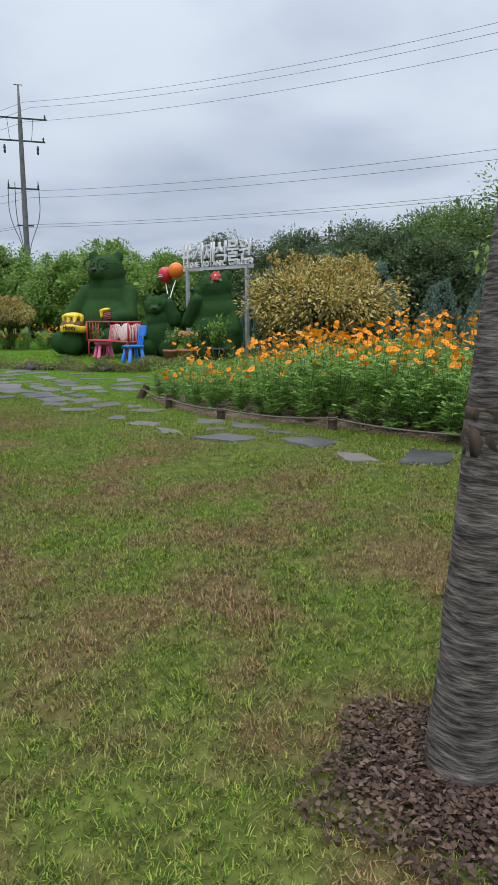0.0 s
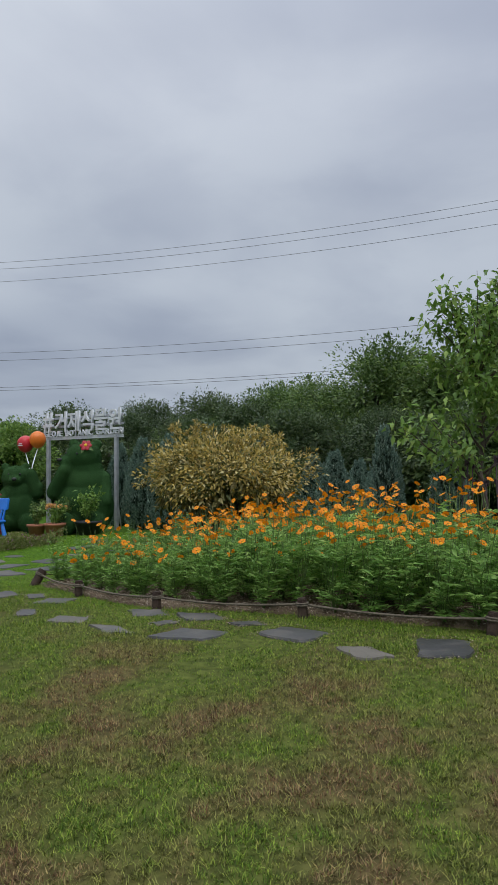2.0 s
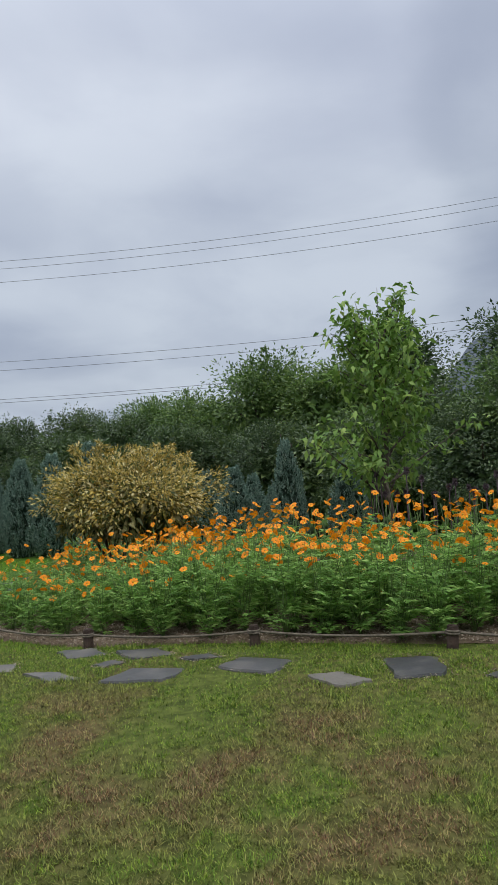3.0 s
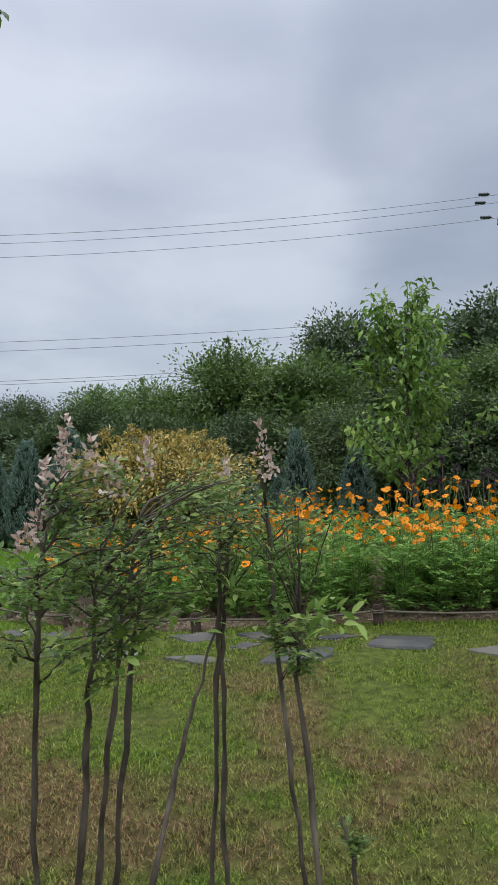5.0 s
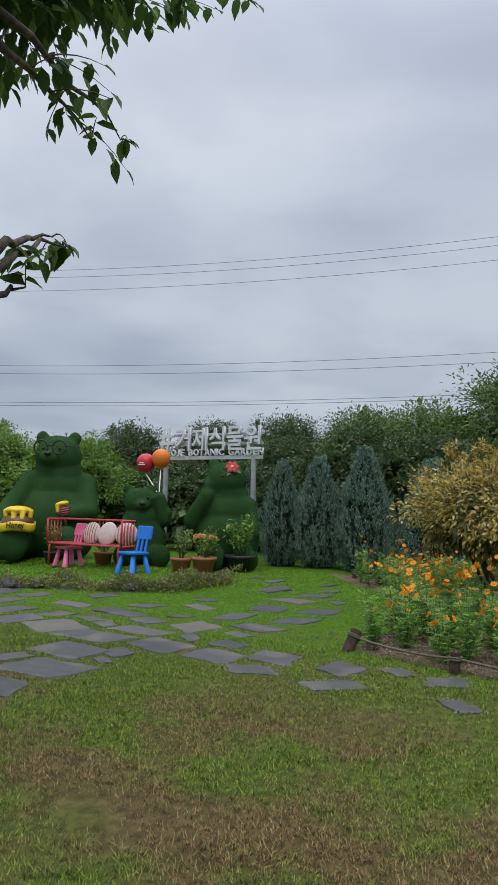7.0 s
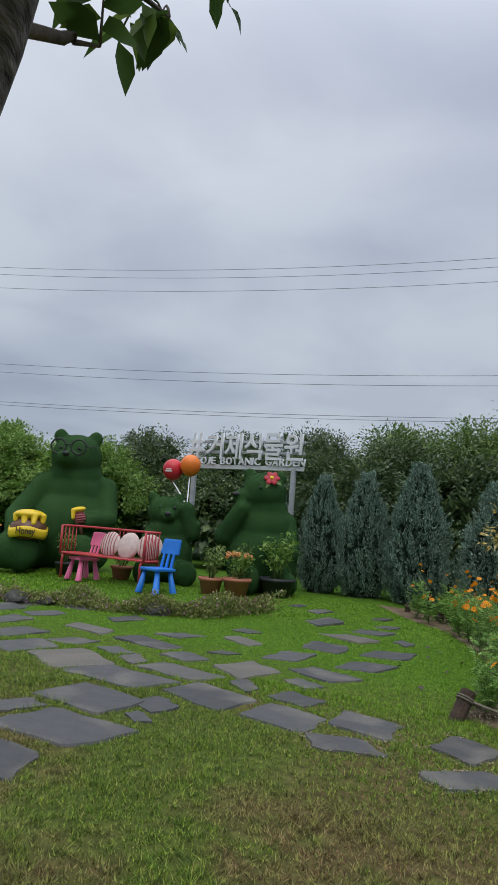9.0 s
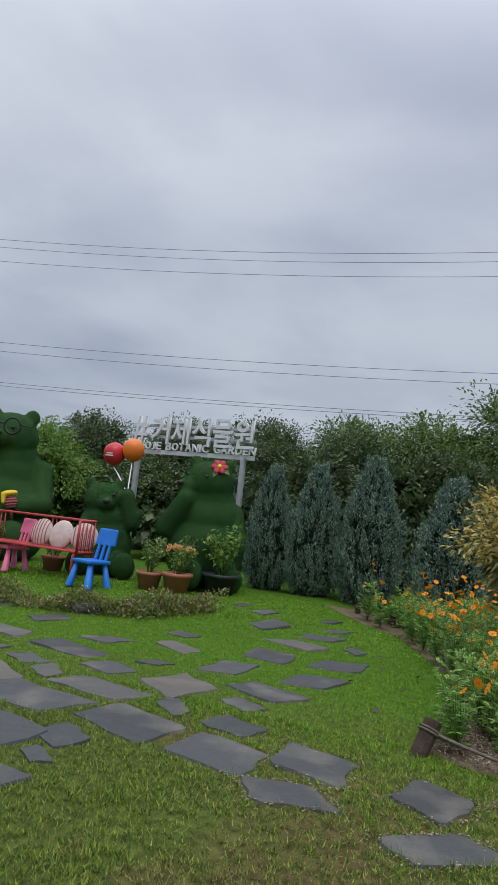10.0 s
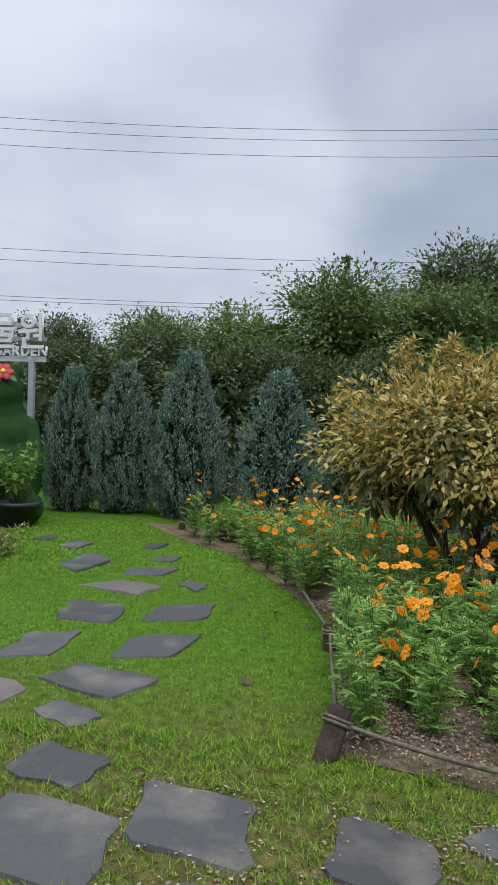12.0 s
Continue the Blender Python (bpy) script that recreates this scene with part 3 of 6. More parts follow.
STONES_BED = [
    (0.28, 5.55, 0.19, 0.13, 37, -0.05), (0.79, 5.40, 0.33, 0.42, 77, -0.03), (1.49, 5.11, 0.25, 0.29, 26, -0.15),
    (2.00, 5.39, 0.33, 0.42, 15, -0.02), (2.63, 5.22, 0.18, 0.21, 47, -0.03), (3.30, 5.55, 0.42, 0.36, 20, 0.05),
    (-1.50, 5.25, 0.32, 0.24, 15, -0.06), (-10.30, 8.10, 0.45, 0.32, 80, 0.05), (-9.70, 8.85, 0.45, 0.30, 80, 0.05),
    (-6.20, 4.30, 0.42, 0.36, 80, 0.05), (-8.00, 8.70, 0.42, 0.26, 75, 0.08)]
STONE_SHAPES = []


def stone_outline(w, d, turn, slant, seed):
    """A worn four-cornered slab, seen from above, counter-clockwise."""
    r = random.Random(seed)
    ca, sa = math.cos(math.radians(turn)), math.sin(math.radians(turn))
    out = []
    for u, v in ((-1, -1), (1, -1), (1, 1), (-1, 1)):
        k = 1.17 * r.uniform(0.94, 1.07)
        px, py = (u * w + v * slant) * 0.5 * k, v * d * 0.5 * k
        out.append(Vector((px * ca - py * sa, px * sa + py * ca)))
    return out


def build_stones():
    path = empty("stepping_stone_path", Matrix.Identity(4), "irregular dark slate stepping stones set flush in the lawn", "path", kind="structure")
    for idx, (x, y, w, d, turn, slant) in enumerate(STONES_PATIO + STONES_INNER + STONES_ARC + STONES_FRONT + STONES_BED):
        out = stone_outline(w, d, turn, slant, idx * 7 + 3)
        STONE_SHAPES.append((x, y, out))
        bm = bmesh.new()
        pts = []
        r = random.Random(idx)
        for a, b in zip(out, out[1:] + out[:1]):
            for t in (0.08, 0.36, 0.64, 0.92):
                p = a.lerp(b, t)
                pts.append(p + Vector((r.uniform(-1, 1), r.uniform(-1, 1))) * 0.024)
        z = gz(x, y)
        low = [bm.verts.new((p.x * 1.02, p.y * 1.02, -0.05)) for p in pts]
        mid = [bm.verts.new((p.x, p.y, -0.004)) for p in pts]
        top = [bm.verts.new((p.x * 0.965, p.y * 0.965, 0.012 + 0.003 * noise.noise((p.x * 9, p.y * 9, idx)))) for p in pts]
        for A, B in ((low, mid), (mid, top)):
            for i in range(len(pts)):
                j = (i + 1) % len(pts)
                bm.faces.new((A[i], A[j], B[j], B[i]))
        c = bm.verts.new((0, 0, 0.013))
        for i in range(len(pts)):
            bm.faces.new((top[i], top[(i + 1) % len(pts)], c))
        ob = part("stone", bm, M_SLAB, path)
        ob.matrix_basis = pose(x, y, z, r.uniform(-0.6, 0.6), r.uniform(-0.6, 0.6), 0)


build_stones()


# ---------------------------------------------------------------- grass
def on_stone(x, y, grow=1.0):
    hit = np.zeros(len(x), bool)
    for sx, sy, out in STONE_SHAPES:
        near = (np.abs(x - sx) < 0.7) & (np.abs(y - sy) < 0.7)
        if not near.any():
            continue
        px, py = x[near] - sx, y[near] - sy
        ins = np.ones(len(px), bool)
        n = len(out)
        for i in range(n):
            a, b = out[i] * grow, out[(i + 1) % n] * grow
            ins &= (b.x - a.x) * (py - a.y) - (b.y - a.y) * (px - a.x) > 0
        idx = np.where(near)[0]
        hit[idx[ins]] = True
    return hit


def value_noise(x, y, f, seed):
    out = np.empty(len(x))
    for i, (a, b) in enumerate(zip(x * f, y * f)):
        out[i] = noise.noise((a, b, seed))
    return out


def grass_patch(name, x0, x1, y0, y1, density, height, label, width=0.004, spread=0.5, near=False):
    n = int((x1 - x0) * (y1 - y0) * density)
    # blades stand in small tufts with bare gaps between
    tufts = max(n // 6, 1)
    pick = rng.integers(0, tufts, n)
    tx, ty, tall = rng.uniform(x0, x1, tufts), rng.uniform(y0, y1, tufts), rng.uniform(0.6, 1.35, tufts)
    gap = 0.014 if y1 < 7.0 else 0.03
    x, y, tall = tx[pick] + rng.normal(size=n) * gap, ty[pick] + rng.normal(size=n) * gap, tall[pick]
    # coarse grid of noise for worn spots
    gx, gy = np.meshgrid(np.linspace(x0, x1, 120), np.linspace(y0, y1, 120))
    worn = value_noise(gx.ravel(), gy.ravel(), 0.9, 4.0) + 0.5 * value_noise(gx.ravel(), gy.ravel(), 3.1, 8.0)
    ix = np.clip(((x - x0) / (x1 - x0) * 119).astype(int), 0, 119)
    iy = np.clip(((y - y0) / (y1 - y0) * 119).astype(int), 0, 119)
    wv = worn[iy * 120 + ix]
    keep = ~in_bed(x, y, 0.07 * np.sin(x * 7 + y * 5) + 0.07 * np.sin(x * 17 - y * 9) + 0.12 + 0.12 * (x > -2.2)) & ~on_stone(x + rng.normal(size=n) * 0.014, y + rng.normal(size=n) * 0.014, 0.96 if y1 < 7.0 else 1.04)
    keep &= rng.random(n) > np.clip(wv - 0.15, 0, 0.75) * (y < 6.2) * 1.4
    keep &= (x - 3.98) ** 2 + (y - 2.08) ** 2 > 0.16 * rng.uniform(-0.25, 1.2, n) ** 2
    x, y, wv, tall = x[keep], y[keep], wv[keep], tall[keep]
    n = len(x)
    base = np.stack([x, y, ground_z(x, y) - 0.004], axis=1)
    h = height * tall * rng.uniform(0.45, 1.25, n) * (1 - 0.35 * np.clip(wv, 0, 1) * (y < 6.2)) * (1 + 0.35 * sm_np(6.0, 7.0, y))
    # fresher tufts stand higher than the mown rest
    tuft = value_noise(gx.ravel(), gy.ravel(), 2.3, 21.0)[np.clip(((y - y0) / (y1 - y0) * 119).astype(int), 0, 119) * 120 + np.clip(((x - x0) / (x1 - x0) * 119).astype(int), 0, 119)]
    h *= 1 + 1.6 * np.clip(tuft - 0.10, 0, 0.6) * (y < 6.2)
    a = rng.uniform(0, 2 * math.pi, n)
    lean = rng.uniform(0.1, 1.0, n) * spread * 2
    D = np.stack([np.cos(a) * lean, np.sin(a) * lean, np.ones(n)], axis=1)
    D = unit(D)
    S = np.stack([-np.sin(a), np.cos(a), np.zeros(n)], axis=1) * (width * rng.uniform(0.7, 1.4, n))[:, None]
    tip = base + D * h[:, None] + np.stack([np.cos(a), np.sin(a), -0.3 * np.ones(n)], axis=1) * (h * 0.28 * rng.random(n))[:, None]
    if near:
        mid = base + D * h[:, None] * 0.55
        V = np.stack([base - S, base + S, mid + S * 0.75, mid - S * 0.75, tip], axis=1).reshape(-1, 3)
        F = (np.array([[0, 1, 2], [0, 2, 3], [3, 2, 4]])[None] + (np.arange(n) * 5)[:, None, None]).reshape(-1, 3)
    else:
        V = np.stack([base - S * 1.25, base + S * 1.25, tip], axis=1).reshape(-1, 3)
        F = np.arange(n * 3).reshape(-1, 3)
    ob = place_mesh(name, mesh_np(name, V, F), M_GRASS)
    return tagged(ob, label, "grass", kind="stuff")


grass_patch("lawn_grass", -2.6, 5.4, 0.5, 3.4, 12500, 0.031, "patchy mown lawn grass with straw-brown worn spots", 0.0021, 0.9, True)
grass_patch("lawn_grass", -6.6, -2.6, 1.8, 3.4, 10000, 0.034, "patchy mown lawn grass before the stepping stones", 0.0022, 0.9)
grass_patch("lawn_grass", -7.5, 5.2, 3.4, 5.0, 11000, 0.032, "patchy mown lawn grass further along the walk", 0.0022, 0.9)
grass_patch("lawn_grass", -8.5, 5.2, 5.0, 6.9, 9500, 0.034, "green lawn grass growing between the stepping stones", 0.0023, 1.0)
grass_patch("lawn_grass", -10.5, -3.2, 6.9, 10.2, 6500, 0.019, "lush bright green lawn beside the flower bed", 0.0024, 1.0)
grass_patch("lawn_grass", -10.5, -3.2, 10.2, 13.4, 2600, 0.024, "lush green lawn before the junipers", 0.0042, 0.9)
grass_patch("lawn_grass", -16.0, -10.5, 5.0, 13.0, 900, 0.034, "green lawn grass around the topiary figures", 0.008, 0.7)


# ---------------------------------------------------------------- rope fence along the bed
def build_fence():
    fence = empty("rope_fence", Matrix.Identity(4), "low rope fence on short dark weathered wooden posts", "fence")
    front = [(-3.53, 6.76), (-2.46, 6.42), (-1.03, 6.0), (0.61, 5.95), (2.23, 5.92), (3.8, 5.98), (5.4, 6.0)]
    side = [(-3.55, 8.4), (-4.26, 11.95), (-5.0, 12.6), (-5.7, 13.2)]
    tops = {}
    for i, (x, y) in enumerate(front + side):
        lean = -28 if i == 0 else random.uniform(-5, 5)
        bm = bmesh.new()
        r = 0.047 if i else 0.058
        h = 0.19 if i else 0.24
        bmesh.ops.create_cone(bm, cap_ends=True, segments=12, radius1=r, radius2=r * 0.94, depth=h + 0.1)
        for v in bm.verts:
            v.co.z += h / 2 - 0.05
            k = 1 + 0.08 * noise.noise((v.co.x * 30 + i, v.co.y * 30, v.co.z * 8))
            v.co.x *= k
            v.co.y *= k
        bmesh.ops.bevel(bm, geom=[e for e in bm.edges if e.calc_face_angle(0) > 0.9], offset=0.008, segments=2, affect="EDGES")
        ob = part("post", bm, M_WOODPOST, fence)
        ob.matrix_basis = pose(x, y, gz(x, y) - 0.01, 10 if i == 0 else random.uniform(-4, 4), -lean if i == 0 else lean, random.uniform(0, 90))
        tops[(x, y)] = ob.matrix_basis @ Vector((0, 0, h * 0.72))
        V, F = join_arrays([tube_arrays([ob.matrix_basis @ Vector((math.cos(a) * r * 1.1, math.sin(a) * r * 1.1, h * 0.72 + k * 0.013))
                                         for a in np.linspace(0, 2 * math.pi, 12)], 0.009, 5) for k in (-0.7, 0.7)])
        place_mesh("rope_lashing", mesh_np("rope_lashing", V, F, True), M_ROPE, fence)
    order = [(p, q) for p, q in zip(front, front[1:])] + [(front[0], side[0])] + [(p, q) for p, q in zip(side, side[1:])]
    for p, q in order:
        V, F = tube_arrays(bend(tops[p], tops[q], 0.035, 14), 0.011, 6)
        place_mesh("rope", mesh_np("rope", V, F, True), M_ROPE, fence)


build_fence()


# ---------------------------------------------------------------- cosmos
def cosmos_arrays(h, r):
    """Stems, ferny leaves and flower heads of one plant of height h."""
    stems, LP, LD, heads = [], [], [], []
    for s in range(9):
        a, out = r.uniform(0, 6.283), r.uniform(0.10, 0.34)
        hh = h * r.uniform(0.62, 1.15)
        tip = np.array([math.cos(a) * out, math.sin(a) * out, hh])
        t = np.linspace(0, 1, 5)[:, None]
        pts = tip * t + np.array([[0.0, 0, 0]]) + r.normal(size=(5, 3)) * 0.012 * (t > 0)
        stems.append(tube_arrays(pts, np.linspace(0.005, 0.0022, 5), 4))
        heads.append((pts[-1], a))
        for k in range(8):
            q = r.uniform(0.05, 0.74)
            p0 = tip * q
            la = r.uniform(0, 6.283)
            d0 = np.array([math.cos(la), math.sin(la), r.uniform(0.1, 0.8)])
            d0 /= np.linalg.norm(d0)
            ln = r.uniform(0.09, 0.17) * (1.15 - 0.5 * q)
            side = np.cross(d0, [0, 0, 1.0])
            for w in (0.2, 0.45, 0.7, 0.95):
                for sg in (-1, 1):
                    LP.append(p0 + d0 * ln * w)
                    LD.append(d0 * 0.75 + side * sg * 0.8 + np.array([0, 0, r.uniform(-0.2, 0.3)]))
    return stems, np.array(LP), np.array(LD), heads


def flower_bm(size, r):
    bm = bmesh.new()
    n = 8
    for k in range(n):
        a = 2 * math.pi * k / n + r.uniform(-0.1, 0.1)
        d, s = Vector((math.cos(a), math.sin(a), 0)), Vector((-math.sin(a), math.cos(a), 0))
        up = Vector((0, 0, 1))
        z = 0.002 * (k % 2)
        pts = [(0.12, 0.06, 0.0), (0.55, 0.28, 0.14), (0.92, 0.22, 0.10), (1.0, 0.0, 0.06)]
        L = [bm.verts.new(d * p * size + s * w * size + up * (h * size + z)) for p, w, h in pts[:3]]
        R = [bm.verts.new(d * p * size - s * w * size + up * (h * size + z)) for p, w, h in pts[:3]]
        t = bm.verts.new(d * size * r.uniform(0.92, 1.04) + up * (0.06 * size + z))
        for i in range(2):
            bm.faces.new((L[i], R[i], R[i + 1], L[i + 1]))
        bm.faces.new((L[2], R[2], t))
    return bm


def cosmos_variant(seed, nfl):
    r = np.random.default_rng(seed)
    stems, LP, LD, heads = cosmos_arrays(1.0, r)
    plant = empty("cosmos_plant", Matrix.Identity(4), "orange cosmos plant with ferny green leaves in the flower bed", "flower", "cosmos in the flower bed")
    V, F = join_arrays(stems)
    place_mesh("stalk", mesh_np("stalk", V, F, True), M_STEM, plant)
    N = np.tile([[0, 0, 1.0]], (len(LP), 1)) + r.normal(size=(len(LP), 3)) * 0.4
    V, F = leaf_arrays(LP, LD, N, r.uniform(0.06, 0.11, len(LP)), r.uniform(0.018, 0.032, len(LP)), 0.2, False)
    place_mesh("foliage", mesh_np("foliage", V, F), M_COSMOS, plant)
    for p, a in heads[:nfl]:
        fl = part("flower_head", flower_bm(r.uniform(0.036, 0.048), r), M_ORANGE, plant, "open orange flower")
        fl.matrix_basis = Matrix.Translation(p) @ Matrix.Rotation(r.uniform(0, 6.283), 4, "Z") @ pose(0, 0, 0, r.uniform(20, 75), 0, 0)
        part("flower_centre", lathe_bm([(0.003, 0), (0.011, 0.003), (0.008, 0.009), (0.001, 0.012)], 8), M_YELLOWC, fl)
    return plant


def bed_height(x):
    return 0.52 + 0.33 * sm(-2.8, 0.6, x)


def build_cosmos():
    plants = [cosmos_variant(30 + i, (2, 3, 5, 6, 7, 8, 9)[i]) for i in range(7)]
    spots = []
    y = 6.1
    while y < 12.9:
        x = float(bed_left(y)) + 0.18
        xmax = 5.2 if y < 8.6 else (0.0 if y < 10.0 else -2.4)
        while x < xmax:
            px, py = x + random.uniform(-0.12, 0.12), y + random.uniform(-0.12, 0.12)
            # dense along the lawn edges, wider apart further in
            close = y < 7.0 or px < -0.7
            if in_bed(np.array(px), np.array(py), 0.08) and (px + 2.5) ** 2 + (py - 9.6) ** 2 > 0.12 and (close or random.random() < 0.55):
                spots.append((px, py))
            x += 0.32
        y += 0.30
    for i in range(18):
        spots.append((random.uniform(-19.5, -16.3), random.uniform(13.0, 15.2)))
    # a second strip grows along the far edge of the lawn
    for i in range(34):
        q = random.random()
        spots.append((-21.0 + 3.7 * q + random.uniform(-0.4, 0.4), 11.4 + 2.4 * q + random.uniform(-0.6, 0.6)))
    for px, py in spots:
        h = bed_height(px) * random.uniform(0.8, 1.15) * (1.0 + 0.14 * sm(6.2, 8.0, py))
        # the rows at the path side bloom less than those behind
        src = plants[random.choice(((0, 1, 2) if px < -1.0 else (2, 3, 4, 5, 6)) if py < 6.7 else ((0, 0, 1, 1, 2, 2) if px < -1.6 else (2, 3, 4, 5, 6)))]
        ob = copy_thing(src, pose(px, py, gz(px, py) + 0.02, random.uniform(-6, 6), random.uniform(-6, 6), random.uniform(0, 360)))
        s = 0.12 + 0.88 * h
        ob.scale = (s, s, s)
        for c in ob.children:
            if c.name.startswith("flower_head"):
                loc, rot, sc = c.matrix_basis.decompose()
                k = random.uniform(0.68, 1.05) / s
                c.matrix_basis = Matrix.LocRotScale(loc, rot, (k, k, k))
    for src in plants:
        for o in (*src.children_recursive, src):
            bpy.data.objects.remove(o)


build_cosmos()


# ---------------------------------------------------------------- trees and shrubs
def crown_leaves(center, radii, clumps, per, size, fine=False, droop=0.3, hollow=0.55, spike=0.0, aspect=0.5, down=0.2):
    """Leaves in uneven clumps over an ellipsoid, with gaps between the clumps."""
    c, R = np.array(center, float), np.array(radii, float)
    D = ball_points(clumps)
    D[:, 2] = np.where(D[:, 2] < -0.75, -D[:, 2], D[:, 2])
    rad = rng.uniform(hollow, 1.0, clumps) * (1 + spike * rng.normal(size=clumps))
    C = c + D * R * rad[:, None]
    cr = R.mean() * rng.uniform(0.16, 0.34, clumps)
    n = clumps * per
    k = np.repeat(np.arange(clumps), per)
    off = ball_points(n) * (rng.random(n) ** 0.45)[:, None]
    P = C[k] + off * cr[k][:, None] * np.array([1.0, 1.0, 0.85])
    out = off + D[k] * 0.7 + rng.normal(size=(n, 3)) * 0.35
    out[:, 2] -= down
    N = D[k] + np.array([0, 0, 0.7]) + rng.normal(size=(n, 3)) * 0.5
    s = size * rng.uniform(0.65, 1.3, n)
    return leaf_arrays(P, out, N, s, s * aspect, droop, fine)


def limbs_arrays(base_z, top, spread, n, r0, sides=6):
    out = []
    for i in range(n):
        a = 2 * math.pi * i / n + rng.uniform(-0.4, 0.4)
        z0 = base_z * rng.uniform(0.7, 1.0)
        end = (math.cos(a) * spread * rng.uniform(0.6, 1.0), math.sin(a) * spread * rng.uniform(0.6, 1.0), top * rng.uniform(0.75, 1.0))
        out.append(tube_arrays(bend((0, 0, z0), end, -0.08, 6, 0.04), np.linspace(r0, r0 * 0.25, 6), sides))
    return out


def each_part(name, items, material, parent):
    for V, F in items:
        place_mesh(name, mesh_np(name, V, F, True), material, parent)


def broad_tree(h, w, leaf, material, clumps, per, label, seed, group="trees behind the garden", leader=4):
    """A hedge tree of height h and crown width w, on the origin."""
    tree = empty("tree", Matrix.Identity(4), label, "tree", group)
    V, F = tube_arrays(bend((0, 0, -0.1), (0.1, 0.05, h * 0.6), 0, 8, 0.03), np.linspace(0.02 * h + 0.03, 0.02, 8), 8)
    place_mesh("trunk", mesh_np("trunk", V, F, True), M_DARKBARK, tree)
    each_part("limb", limbs_arrays(h * 0.35, h * 0.85, w * 0.35, 7, 0.012 * h + 0.01), M_DARKBARK, tree)
    items = [crown_leaves((0, 0, h * 0.52), (w * 0.5, w * 0.5, h * 0.44), clumps, int(per * 1.05), leaf * 0.9, False, 0.3, 0.6, 0.06)]
    items.append(crown_leaves((0, 0, h * 0.48), (w * 0.40, w * 0.40, h * 0.36), 70, 60, leaf * 2.0, False, 0.3, 0.2, 0.0, 0.7))
    # upright leading shoots break the outline
    for k in range(leader):
        a, rr = rng.uniform(0, 6.283), rng.uniform(0, 0.32) * w
        base = np.array([math.cos(a) * rr, math.sin(a) * rr, h * rng.uniform(0.72, 0.82)])
        m = 190
        t = rng.random(m)
        P = base + np.array([0, 0, h * 0.17]) * t[:, None] + rng.normal(size=(m, 3)) * (0.24 * (1.15 - t))[:, None]
        items.append(leaf_arrays(P, rng.normal(size=(m, 3)) + np.array([0, 0, 0.8]), rng.normal(size=(m, 3)), leaf * rng.uniform(0.6, 1.1, m), leaf * 0.45, 0.2, False))
    V, F = join_arrays(items)
    place_mesh("crown", mesh_np("crown", V, F), material, tree)
    return tree


def scatter(src, spots):
    """Copies a thing to spots (x, y, scale, scale up, turn) and drops the pattern."""
    for x, y, s, sz, turn in spots:
        ob = copy_thing(src, pose(x, y, gz(x, y), 0, 0, turn))
        ob.scale = (s, s, sz)
    for o in (*src.children_recursive, src):
        bpy.data.objects.remove(o)


scatter(broad_tree(6.0, 4.6, 0.14, M_TREE, 150, 110, "leafy green broadleaf tree in the belt behind the garden", 1),
        [(-3.7, 22.0, 1.0, 0.97, 0), (-1.2, 21.0, 0.9, 0.86, 80), (-9.6, 25.8, 0.9, 0.88, 200), (3.9, 16.2, 0.8, 0.7, 40), (7.0, 17.5, 1.1, 1.0, 130),
         (-6.3, 22.6, 0.85, 0.8, 300)])
scatter(broad_tree(6.0, 4.4, 0.13, M_TREE_DARK, 150, 105, "dense dark green tree in the belt behind the garden", 2),
        [(-0.3, 25.0, 1.1, 1.2, 0), (-12.6, 25.0, 0.85, 0.83, 70), (-16.0, 25.5, 0.9, 0.82, 20), (-19.2, 24.0, 0.9, 0.8, 170), (4.5, 21.5, 1.2, 1.1, 250),
         (-14.2, 21.8, 0.7, 0.66, 110), (-11.0, 21.5, 0.7, 0.62, 10), (-8.2, 20.5, 0.75, 0.66, 10), (0.0, 16.6, 0.55, 0.5, 33), (-2.6, 18.2, 0.6, 0.55, 213),
         (-5.2, 18.6, 0.6, 0.56, 91), (2.6, 15.2, 0.6, 0.5, 71), (-32.7, 15.4, 1.10, 0.75, 130), (-32.2, 17.4, 1.00, 0.72, 35), (-32.9, 19.6, 0.95, 0.70, 60), (-28.0, 14.5, 0.80, 0.55, 210), (-28.3, 18.5, 0.80, 0.55, 340), (10.5, 19.5, 1.2, 1.05, 140), (12.0, 13.0, 1.1, 0.9, 60)])
scatter(broad_tree(4.6, 4.0, 0.13, M_TREE_LIGHT, 110, 90, "light green spreading young tree behind the figures", 3),
        [(-19.5, 18.0, 1.0, 0.82, 0), (-22.5, 17.6, 1.0, 0.85, 120), (-24.0, 21.0, 1.1, 1.05, 220), (-16.8, 18.6, 0.8, 0.78, 60), (-27.5, 17.5, 1.1, 1.0, 20)])


scatter(broad_tree(3.0, 3.0, 0.14, M_TREE_DARK, 90, 60, "dense dark hedge shrub filling the gap behind the garden", 4, "hedge behind the garden", 1),
        [(-30 + i * 2.0 + random.uniform(-0.4, 0.4), 18.6 + random.uniform(-0.8, 0.8) + (0 if i > 8 else 2.0), random.uniform(0.85, 1.1), random.uniform(0.75, 1.05), i * 57) for i in range(20)])
scatter(broad_tree(3.0, 3.0, 0.15, M_TREE, 90, 60, "green hedge shrub at the back of the garden", 5, "hedge behind the garden", 1),
        [(-34 + i * 3.2 + random.uniform(-0.6, 0.6), 23.5 + random.uniform(-1.2, 1.2), random.uniform(1.1, 1.4), random.uniform(1.0, 1.35), i * 83) for i in range(15)])


